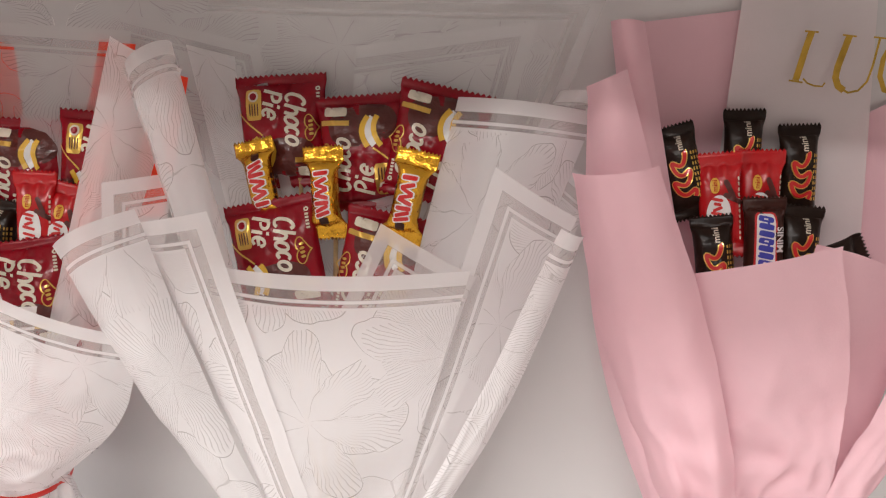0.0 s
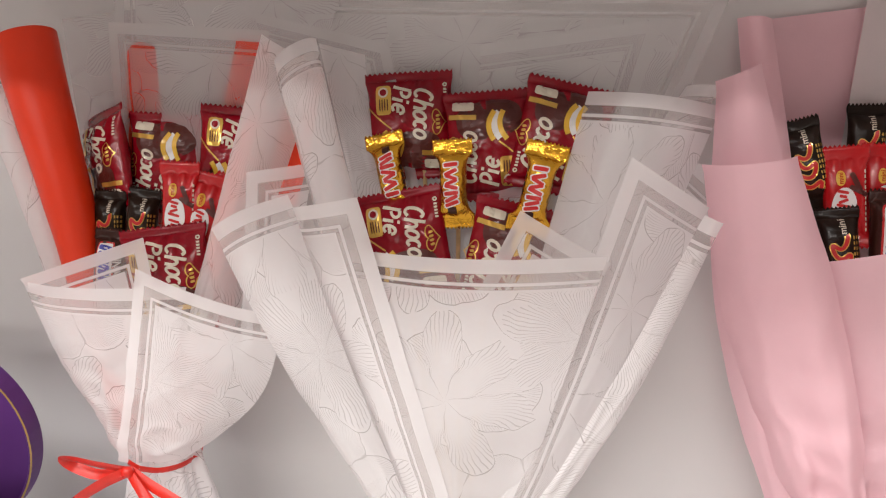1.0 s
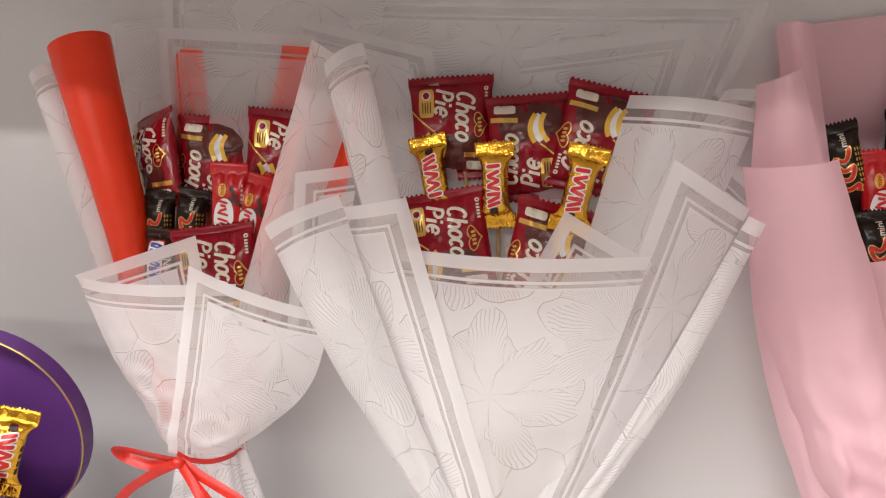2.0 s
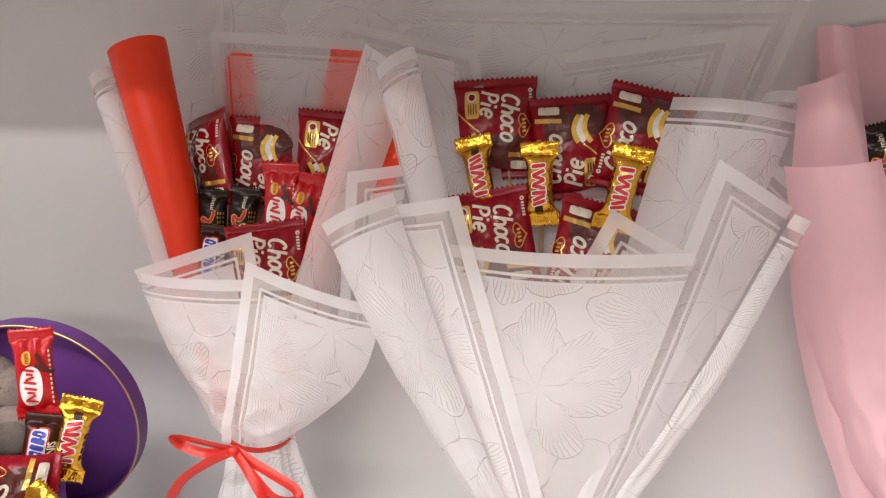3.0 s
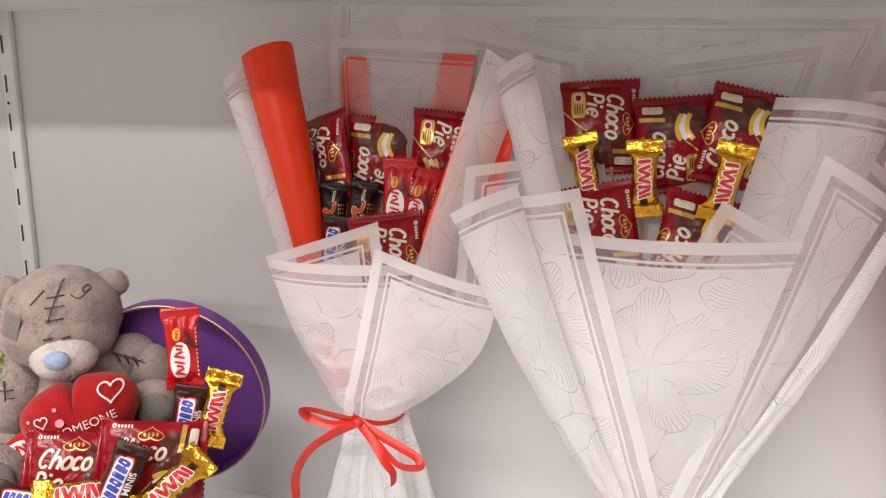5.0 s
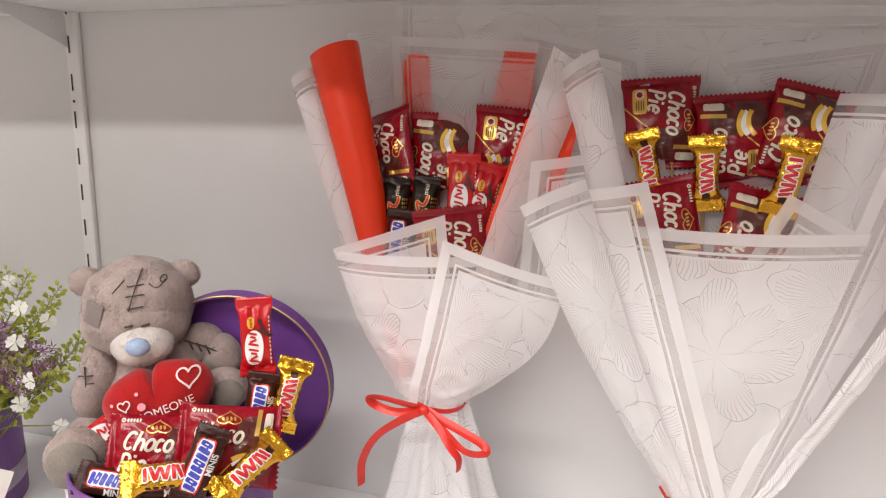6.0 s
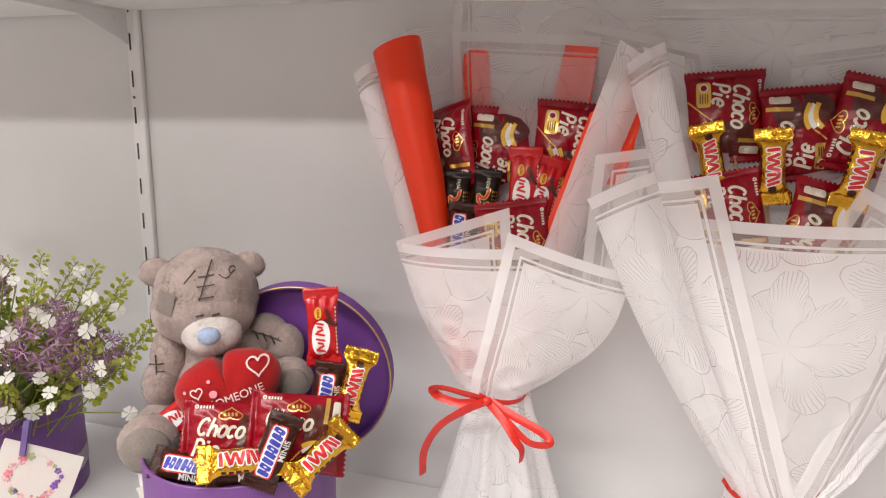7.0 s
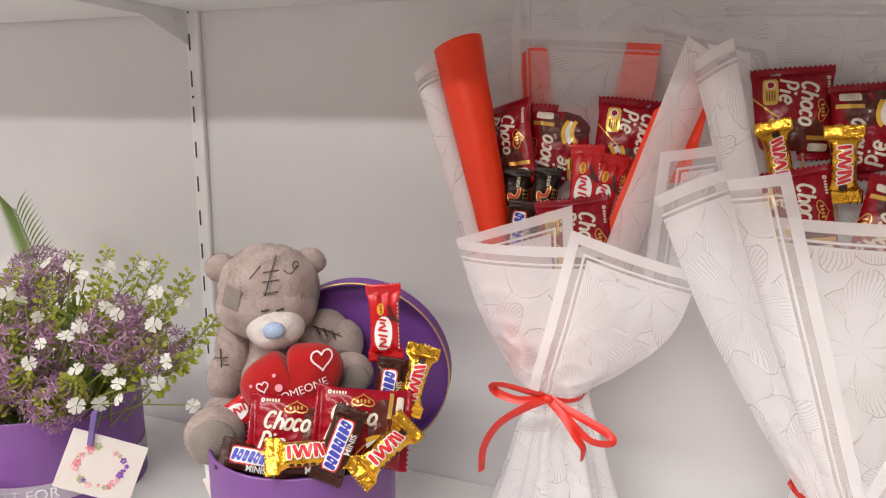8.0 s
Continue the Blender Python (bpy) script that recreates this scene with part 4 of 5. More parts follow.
def brown_bar(seed, label):
    pk = Pack(0.078, 0.034, 0.021, 0.010, seed, flat=3.0, waist=0.10, lumps=0.0018)
    t = thing("brown_chocolate_bar", label, "chocolate bar", "brown chocolate bars")
    part("wrapper", pk.mesh(22, 26), BAR_BROWN, t)
    h = pk.height
    for name, mat, rx, ry, lift in (("panel_edge", PRINT_RED, 0.0088, 0.0265, 0.0005), ("panel", PRINT_WHITE, 0.0074, 0.0252, 0.0009)):
        bm = bmesh.new()
        lay_blob(bm, -0.001, 0.0, rx, ry, 0, h, lift, 7, 28, 5)
        part(name, bm, mat, t)
    for k in range(8):
        bm = bmesh.new()
        lay_blob(bm, -0.001, -0.0212 + 0.0060 * k, 0.0060, 0.0024, -12, h, 0.0013, 5, 16, 3, hole=0.3 if k % 3 == 1 else 0.0)
        if k % 3 == 0:
            lay_blob(bm, 0.0008, -0.0186 + 0.0060 * k, 0.0010, 0.0020, -12, h, 0.0014, 5, 8, 1)
        part("letter_block", bm, PRINT_BLUE, t)
    bm = bmesh.new()
    lay_letters(bm, lettering("MINIS", 0.0085, 0.0002), (0.0108, 0.004), 90, h, 0.0010)
    part("minis_letters", bm, PRINT_WHITE, t)
    return t


def build_sweets():
    kinds = {}
    made = {
        "pie": (pie_pack, "dark red glossy chocolate pie pack with crimped ends"),
        "pie2": (pie_pack, "dark red glossy chocolate pie pack with crimped ends"),
        "gold": (gold_bar, "small gold foil chocolate bar with red lettering blocks"),
        "red": (red_bar, "small bright red wafer bar with white oval"),
        "black": (black_bar, "small black chocolate bar with red swash print"),
        "brown": (brown_bar, "small brown chocolate bar with white and blue panel"),
    }
    # kind, centre, roll, lean, yaw
    rows = [
        ("pie", (0.054, -0.036, 1.407), -176, 5, 4),
        ("pie2", (0.134, -0.042, 1.390), 5, 6, 6),
        ("pie2", (0.200, -0.046, 1.398), -12, 5, 8),
        ("pie", (0.060, -0.080, 1.298), -168, 8, 0),
        ("pie2", (0.160, -0.084, 1.290), -12, 8, 8),
        ("gold", (0.042, -0.066, 1.361), 13, 6, 0),
        ("gold", (0.104, -0.074, 1.356), 184, 6, 0),
        ("gold", (0.182, -0.090, 1.356), 168, 6, 0),
        ("pie", (-0.264, -0.062, 1.366), -165, 4, -30),
        ("pie2", (-0.196, -0.056, 1.365), -2, 5, 8),
        ("pie", (-0.116, -0.060, 1.372), 175, 5, 10),
        ("black", (-0.244, -0.094, 1.300), -2, 6, 8),
        ("black", (-0.210, -0.092, 1.303), -7, 6, 10),
        ("brown", (-0.234, -0.112, 1.266), -5, 6, 10),
        ("red", (-0.160, -0.102, 1.328), -2, 6, 10),
        ("red", (-0.139, -0.096, 1.318), -14, 6, 16),
        ("red", (-0.124, -0.084, 1.315), -20, 6, 24),
        ("pie", (-0.165, -0.120, 1.260), -172, 8, 8),
        ("black", (0.412, -0.046, 1.379), 17, 4, -10),
        ("black", (0.463, -0.030, 1.391), 1, 4, 0),
        ("black", (0.509, -0.031, 1.379), 2, 4, 6),
        ("red", (0.442, -0.056, 1.353), 6, 6, -6),
        ("red", (0.476, -0.046, 1.355), 1, 6, 0),
        ("brown", (0.477, -0.066, 1.323), 2, 8, 0),
        ("black", (0.439, -0.070, 1.305), 8, 8, -4),
        ("black", (0.506, -0.062, 1.314), -4, 8, 4),
        ("black", (0.526, -0.054, 1.302), -68, 6, 0),
        ("red", (-0.353, -0.236, 1.175), 2, 6, 26),
        ("brown", (-0.344, -0.250, 1.100), -11, 12, 30),
        ("gold", (-0.315, -0.240, 1.114), -17, 8, 26),
        ("pie", (-0.351, -0.298, 1.077), -98, 20, 32),
        ("pie", (-0.416, -0.322, 1.068), -95, 22, 30),
        ("gold", (-0.381, -0.358, 1.071), -90, 46, 32),
        ("brown", (-0.355, -0.340, 1.077), -24, 22, 30),
        ("gold", (-0.316, -0.316, 1.068), -54, 38, 36),
        ("brown", (-0.449, -0.350, 1.047), -104, 34, 28),
        ("brown", (-0.384, -0.346, 1.056), -91, 40, 32),
        ("red", (-0.500, -0.300, 1.074), -52, 10, 20),
    ]
    for i, (kind, centre, turn, lean, yaw) in enumerate(rows):
        m = facing(centre, turn, lean, yaw)
        if kind in kinds:
            copy_thing(kinds[kind], m)
        else:
            fn, label = made[kind]
            kinds[kind] = fn(len(kinds) + 1, label)
            kinds[kind].matrix_world = m


build_sweets()

# ---- gift box with the plush bear ----
def ring_wall(bm, cx, cy, r0, r1, z0, z1, n=72, index=0):
    """An upright round wall with thickness."""
    rows = []
    for r, z in ((r1, z0), (r1, z1 - 0.0008), (r1 - 0.0008, z1), (r0 + 0.0008, z1), (r0, z1 - 0.0008), (r0, z0)):
        rows.append([bm.verts.new((cx + r * math.cos(2 * math.pi * k / n), cy + r * math.sin(2 * math.pi * k / n), z)) for k in range(n)])
    for a, b in zip(rows, rows[1:] + rows[:1]):
        for k in range(n):
            f = bm.faces.new((a[k], a[(k + 1) % n], b[(k + 1) % n], b[k]))
            f.material_index, f.smooth = index, False


def disc(bm, cx, cy, r, z, n=48):
    bm.faces.new([bm.verts.new((cx + r * math.cos(2 * math.pi * k / n), cy + r * math.sin(2 * math.pi * k / n), z)) for k in range(n)])


BOX_X, BOX_Y, BOX_R, BOX_TOP = -0.436, -0.278, 0.104, 1.047


def build_gift_box():
    t = thing("gift_hat_box", "round purple gift box with its lid standing open", "gift box")
    bm = bmesh.new()
    ring_wall(bm, BOX_X, BOX_Y, BOX_R - 0.003, BOX_R, FLOOR_Z + 0.001, BOX_TOP)
    disc(bm, BOX_X, BOX_Y, BOX_R - 0.002, FLOOR_Z + 0.004)
    part("body", bm, PURPLE, t)
    bm = bmesh.new()
    n = 48
    rows = []
    for k in range(13):
        r = (BOX_R - 0.004) * k / 12
        rows.append([bm.verts.new((BOX_X + r * math.cos(2 * math.pi * j / n), BOX_Y + r * math.sin(2 * math.pi * j / n), 1.0 + 0.012 * noise.noise(Vector((r * 40 * math.cos(2 * math.pi * j / n), r * 40 * math.sin(2 * math.pi * j / n), 3))))) for j in range(n)])
    for a, b in zip(rows, rows[1:]):
        for j in range(n):
            bm.faces.new((a[j], b[j], b[(j + 1) % n], a[(j + 1) % n]))
    bmesh.ops.remove_doubles(bm, verts=bm.verts, dist=1e-6)
    part("filler", bm, PURPLE_IN, t, "crumpled purple tissue filler")
    m = facing((-0.417, -0.166, 1.095), 0, -5, 12)
    r = 0.1130
    bm = bmesh.new()
    ring_wall(bm, 0, 0, r - 0.003, r, 0.0, 0.022)
    disc(bm, 0, 0, r - 0.001, 0.003, 72)
    disc(bm, 0, 0, r - 0.0005, 0.0, 72)
    bmesh.ops.transform(bm, matrix=m, verts=bm.verts)
    lid = part("lid", bm, PURPLE_IN, t, "purple round lid seen from inside")
    bm = bmesh.new()
    ring_wall(bm, 0, 0, r - 0.0012, r + 0.0006, 0.0215, 0.0228)
    bmesh.ops.transform(bm, matrix=m, verts=bm.verts)
    part("gold_edge", bm, TRIM_GOLD, lid)
    peg = thing("white_peg", "small white wooden peg holding a tag on the box rim", "peg")
    bm = bmesh.new()
    box(bm, -0.0028, -0.030, -0.004, 0.0028, 0.030, 0.0, 0.001)
    box(bm, -0.0028, -0.026, 0.001, 0.0028, 0.030, 0.005, 0.001)
    a = radians(-80 - 66)
    place = Vector((BOX_X + (BOX_R + 0.001) * math.cos(a), BOX_Y + (BOX_R + 0.001) * math.sin(a), BOX_TOP - 0.022))
    bmesh.ops.transform(bm, matrix=facing(place, 8, 4, 10), verts=bm.verts)
    part("jaw", bm, PEG_WHITE, peg)
    tag = thing("gift_tag", "small white gift tag with pink flower print", "tag")
    bm = bmesh.new()
    box(bm, -0.013, -0.050, 0.003, 0.013, 0.0, 0.0036)
    m2 = facing(place + Vector((0.012, -0.006, -0.012)), 22, 2, 10)
    bmesh.ops.transform(bm, matrix=m2, verts=bm.verts)
    part("paper", bm, CARD, tag)
    for x, y, ink in ((-0.004, -0.014, INK_PINK), (0.004, -0.022, INK_ROSE), (-0.003, -0.030, INK_VIOLET), (0.005, -0.038, INK_PINK)):
        bm = bmesh.new()
        lay_blob(bm, x, y, 0.003, 0.003, 0, lambda p, q: 0.0037, 0.0003, 2, 10, 1)
        bmesh.ops.transform(bm, matrix=m2, verts=bm.verts)
        part("printed_flower", bm, ink, tag)


def build_bear():
    rng = random.Random(4)
    yaw, tip = 30.0, 4.0
    head = Vector((-0.507, -0.232, 1.195))
    m = Matrix.Translation(head) @ Matrix.Rotation(radians(yaw), 4, "Z") @ Matrix.Scale(0.825, 4)
    bm = bmesh.new()
    # x right, y away from the viewer, z up, from the middle of the head
    lumps = [
        ((0, 0.0, 0.003), (0.072, 0.068, 0.066), 0), ((-0.002, -0.012, -0.014), (0.071, 0.062, 0.054), 0),
        ((-0.066, 0.010, 0.034), (0.024, 0.014, 0.021), 0), ((0.058, 0.012, 0.040), (0.024, 0.014, 0.020), 0),
        ((0.012, -0.058, -0.038), (0.039, 0.034, 0.030), 3), ((0.012, -0.091, -0.031), (0.0150, 0.010, 0.0115), 4),
        ((0.020, 0.012, -0.105), (0.072, 0.060, 0.080), 0), ((0.020, -0.010, -0.125), (0.068, 0.060, 0.060), 0),
        ((-0.052, -0.010, -0.085), (0.027, 0.030, 0.045), 0), ((-0.064, -0.022, -0.120), (0.026, 0.028, 0.036), 0),
        ((0.078, 0.004, -0.062), (0.034, 0.028, 0.030), 0), ((0.106, -0.006, -0.080), (0.028, 0.027, 0.034), 0),
        ((-0.072, -0.085, -0.178), (0.040, 0.032, 0.040), 0), ((-0.066, -0.045, -0.178), (0.036, 0.055, 0.036), 0),
        ((-0.072, -0.110, -0.176), (0.031, 0.011, 0.032), 2),
        ((0.112, -0.055, -0.110), (0.033, 0.026, 0.030), 0), ((0.114, -0.071, -0.112), (0.025, 0.013, 0.023), 2),
    ]
    for c, r, index in lumps:
        for v in ball(bm, c, r, u=40, v=28, index=index):
            v.co += Vector(v.co).normalized() * wobble(v.co, 0.003, 40, 2)
    # short pile
    solid = [(Vector(c), Vector(r)) for c, r, _ in lumps]

    def inside(p, skip):
        return any(i != skip and sum(((p[k] - c[k]) / r[k]) ** 2 for k in range(3)) < 0.96 for i, (c, r) in enumerate(solid))

    for i, (c, r, index) in enumerate(lumps):
        if index in (2, 4):
            continue
        count = int(5.5e5 * (r[0] * r[2] + r[0] * r[1] + r[1] * r[2]))
        c, r = Vector(c), Vector(r)
        for _ in range(count):
            d = Vector((rng.gauss(0, 1), rng.gauss(0, 1), rng.gauss(0, 1))).normalized()
            if d.y > 0.6 or (i in (12, 15) and d.y < -0.55):
                continue
            p = c + Vector((d.x * r.x, d.y * r.y, d.z * r.z)) * 0.995
            if inside(p, i):
                continue
            n = Vector((d.x / r.x, d.y / r.y, d.z / r.z)).normalized()
            lie = Vector((rng.gauss(0, 0.5), rng.gauss(0, 0.5), rng.gauss(-0.35, 0.5)))
            lie = (lie - n * lie.dot(n)).normalized()
            tip_at = p + (0.45 * n + lie).normalized() * rng.uniform(0.0022, 0.0042)
            side = n.cross(lie).normalized() * 0.0007
            f = bm.faces.new((bm.verts.new(p - side), bm.verts.new(p + side), bm.verts.new(tip_at)))
            f.material_index = index

    def on_head(x, z, lift=0.0022):
        q = max(0.0, 1 - (x / 0.072) ** 2 - ((z - 0.003) / 0.066) ** 2)
        y0 = -0.068 * math.sqrt(q)
        q2 = max(0.0, 1 - ((x + 0.002) / 0.071) ** 2 - ((z + 0.014) / 0.054) ** 2)
        return Vector((x, min(y0, -0.012 - 0.062 * math.sqrt(q2)) - lift, z))

    def stitch(points, r=0.0008):
        tube(bm, [on_head(x, z) for x, z in points], r, 6, index=5)

    stitch([(0.014 - 0.002 * k, 0.060 - 0.0070 * k) for k in range(8)])
    for z, w in ((0.042, 0.010), (0.030, 0.011), (0.015, 0.010)):
        stitch([(0.008 + w * q, z + 0.001 * q) for q in (-1, -0.5, 0, 0.5, 1)])
    stitch([(-0.020 + 0.014 * q, 0.033 + 0.016 * q) for q in (0, 0.5, 1)])
    stitch([(0.024 + 0.018 * q, 0.043 - 0.012 * math.sin(2.4 * q) + 0.010 * q) for q in (i / 6 for i in range(7))])
    stitch([(0.040 + 0.004 * math.cos(a), 0.046 + 0.004 * math.sin(a)) for a in (i for i in range(7))], 0.0009)
    for x in (0.000, 0.020):
        stitch([(x + 0.005 * q, -0.0075 + 0.001 * q) for q in (-1, 0, 1)], 0.0013)
    for k in range(3):
        for (x, z) in ((-0.066, -0.085 - 0.011 * k),):
            tube(bm, [(x - 0.010, -0.035, z), (x, -0.041, z + 0.001), (x + 0.010, -0.042, z + 0.002)], 0.001, 6, index=5)
    tube(bm, [(-0.067, -0.036, -0.072), (-0.066, -0.042, -0.09), (-0.066, -0.046, -0.118)], 0.001, 6, index=5)
    tube(bm, [(0.060, -0.024, -0.048), (0.084, -0.026, -0.056), (0.110, -0.030, -0.068)], 0.001, 6, index=5)
    for k in range(4):
        x = 0.068 + 0.011 * k
        tube(bm, [(x - 0.003, -0.026, -0.047 - 0.004 * k), (x + 0.003, -0.029, -0.060 - 0.004 * k)], 0.001, 6, index=5)
    for (cx, cy, cz), r, n in (((-0.072, -0.117, -0.176), 0.028, 14), ((0.114, -0.079, -0.112), 0.021, 12)):
        for k in range(n):
            a = 2 * math.pi * k / n
            tube(bm, [(cx + r * q * math.cos(a), cy + 0.0035 * (q - 0.8) * 8, cz + r * q * math.sin(a)) for q in (0.82, 1.08)], 0.0009, 5, index=5)
    # patch on the brow
    rows = []
    for j in range(7):
        rows.append([bm.verts.new(on_head(-0.060 + 0.0046 * i + 0.001 * j, -0.004 + 0.0046 * j - 0.0012 * i, 0.0030)) for i in range(6)])
    for a, b in zip(rows, rows[1:]):
        for i in range(5):
            bm.faces.new((a[i], a[i + 1], b[i + 1], b[i])).material_index = 1
    bmesh.ops.transform(bm, matrix=m, verts=bm.verts)
    ob = mesh_object("plush_bear", bm, [PLUSH, PLUSH_PATCH, PLUSH_SOLE, MUZZLE, NOSE, THREAD])
    tagged(ob, "grey plush bear with stitches and blue nose in a box", "plush toy")


def build_heart():
    outline = [(x, y + 0.27 * math.exp(-(x / 0.34) ** 2) * (y > 0)) for x, y in heart_outline(72)]
    wide, high, deep = 0.058, 0.057, 0.026
    radius = {}
    for x, y in outline[:-1]:
        radius[math.atan2(y, x)] = math.hypot(x, y)
    angles = np.array(sorted(radius))
    lengths = np.array([radius[a] for a in angles])

    def height(x, y):
        x, y = x / wide, y / high
        reach = float(np.interp(math.atan2(y, x), angles, lengths, period=2 * math.pi))
        q = min(1.0, math.hypot(x, y) / reach)
        return deep * (1 - q ** 4) ** 0.62 * (1 - 0.06 * math.exp(-(x / 0.22) ** 2) * max(0, y))

    t = thing("heart_cushion", "stuffed red heart cushion with pale embroidery held by the bear", "cushion")
    t.matrix_world = facing((-0.440, -0.284, 1.102), 16, 10, 30)
    bm = bmesh.new()
    n, rings = 72, 14
    for sign in (1, -1):
        rows = []
        for k in range(rings + 1):
            q = math.sin(0.5 * math.pi * k / rings)
            rows.append([bm.verts.new((x * q * wide, y * q * high, sign * height(x * q * wide, y * q * high) + wobble(Vector((x * q, y * q, sign)), 0.0025, 3, 1))) for x, y in outline[:-1]])
        for a, b in zip(rows, rows[1:]):
            for j in range(n):
                q = (a[j], b[j], b[(j + 1) % n], a[(j + 1) % n])
                bm.faces.new(q if sign < 0 else q[::-1]).smooth = True
    bmesh.ops.remove_doubles(bm, verts=bm.verts, dist=0.00005)
    bmesh.ops.recalc_face_normals(bm, faces=bm.faces)
    part("cushion", bm, HEART_RED, t)

    def stitched(name, mat, strokes, width=0.0016):
        bm = bmesh.new()
        for s in strokes:
            lay_line(bm, s, width, height, 0.0028)
        part(name, bm, mat, t)

    def small_heart(cx, cy, r, tilt):
        c, s = math.cos(radians(tilt)), math.sin(radians(tilt))
        return [(cx + r * (x * c - y * s), cy + r * (x * s + y * c)) for x, y in heart_outline(28)]

    stitched("heart_outline", STITCH_PALE, [small_heart(0.038, 0.026, 0.0115, -12)], 0.0018)
    stitched("heart_outline", STITCH_PALE, [small_heart(-0.030, 0.018, 0.0062, 0)], 0.0014)
    for cx, cy, r in ((-0.014, 0.012, 0.0042), (-0.015, 0.026, 0.002), (-0.042, 0.022, 0.0018)):
        bm = bmesh.new()
        lay_blob(bm, cx, cy, r, r, 0, height, 0.0028, 2, 12, 2)
        part("pink_dot", bm, STITCH_PINK, t)
    bm = bmesh.new()
    lay_letters(bm, lettering("SOMEONE", 0.0125, 0.0), (0.008, 0.0015), 2, height, 0.0030)
    part("embroidered_word", bm, STITCH_PALE, t)
    stitched("embroidered_swirl", STITCH_PALE, [[(-0.034 + 0.012 * math.cos(a) * (1 - a / 14), -0.006 + 0.009 * math.sin(a) * (1 - a / 14)) for a in (i * 0.45 for i in range(24))], [(-0.046 + 0.03 * q, -0.014 + 0.004 * math.sin(5 * q)) for q in (i / 10 for i in range(11))]], 0.0014)
    bm = bmesh.new()
    for k in range(5):
        lay_blob(bm, -0.010 + 0.0072 * k, -0.024, 0.0020, 0.0045, 5, height, 0.0030, 4, 10, 2, hole=0.4)
    part("unreadable_word", bm, STITCH_PALE, t)


# ---- flowers in a round box ----
POT_X, POT_Y, POT_R, POT_TOP = -0.906, -0.222, 0.124, 1.006


def star_bloom(rng):
    """One ball of thin pointed florets, radius 1."""
    bm = bmesh.new()
    for _ in range(130):
        d = Vector((rng.gauss(0, 1), rng.gauss(0, 1), rng.gauss(0, 1))).normalized()
        c = d * rng.uniform(0.62, 1.0)
        a = d.orthogonal().normalized()
        b = d.cross(a)
        spin = rng.uniform(0, 6)
        size = rng.uniform(0.20, 0.32)
        for k in range(6):
            ang = spin + math.pi * k / 3 + rng.uniform(-0.2, 0.2)
            out = (math.cos(ang) * a + math.sin(ang) * b)
            side = d.cross(out) * 0.028
            tip = c + out * size + d * rng.uniform(-0.02, 0.14)
            mid = c + out * size * 0.5 + d * 0.05
            vs = [bm.verts.new(p) for p in (c, mid + side, tip, mid - side)]
            bm.faces.new(vs).material_index = 0 if k % 3 else 1
        s = a * 0.012
        bm.faces.new([bm.verts.new(p) for p in (d * 0.05 - s, d * 0.05 + s, c)]).material_index = 2
    return bm


def white_bloom(rng):
    """A five-petalled flower facing +z, radius 1."""
    bm = bmesh.new()
    for k in range(5):
        a = 2 * math.pi * k / 5 + rng.uniform(-0.12, 0.12)
        droop = rng.uniform(-0.25, 0.2)
        w = rng.uniform(0.34, 0.46)
        rows = []
        for s, half in ((0.08, 0.06), (0.35, 0.22), (0.65, 0.42), (0.88, 0.46), (1.0, 0.28)):
            row = []
            for e in (-1, 0, 1):
                cut = 0.10 if (e == 0 and s == 1.0) else 0.0
                p = Vector((s - cut, e * half * w / 0.42, droop * s * s + 0.06 * e * e))
                row.append(bm.verts.new(Matrix.Rotation(a, 3, "Z") @ p))
            rows.append(row)
        for p, q in zip(rows, rows[1:]):
            for i in range(2):
                bm.faces.new((p[i], p[i + 1], q[i + 1], q[i])).smooth = True
    ball(bm, (0, 0, 0.04), (0.09, 0.09, 0.07), u=8, v=6, index=1)
    tube(bm, [(0, 0, 0.0), (0, 0, -0.35), (0.03, 0, -0.75)], 0.10, 6, taper=0.5, index=2)
    return bm


def leaf_blade(bm, root, tip, width, bend, index=0):
    root, tip = Vector(root), Vector(tip)
    d = tip - root
    side = d.cross(Vector((0.2, -1, 0.3))).normalized()
    up = side.cross(d).normalized()
    prev = None
    for k in range(6):
        s = k / 5
        w = width * math.sin(math.pi * (0.08 + 0.92 * s) ** 0.8) * (1 if k < 5 else 0.05)
        c = root + d * s + up * bend * math.sin(math.pi * s)
        row = [bm.verts.new(c - side * w), bm.verts.new(c - up * w * 0.3), bm.verts.new(c + side * w)]
        if prev:
            for i in range(2):
                f = bm.faces.new((prev[i], prev[i + 1], row[i + 1], row[i]))
                f.material_index, f.smooth = index, True
        prev = row


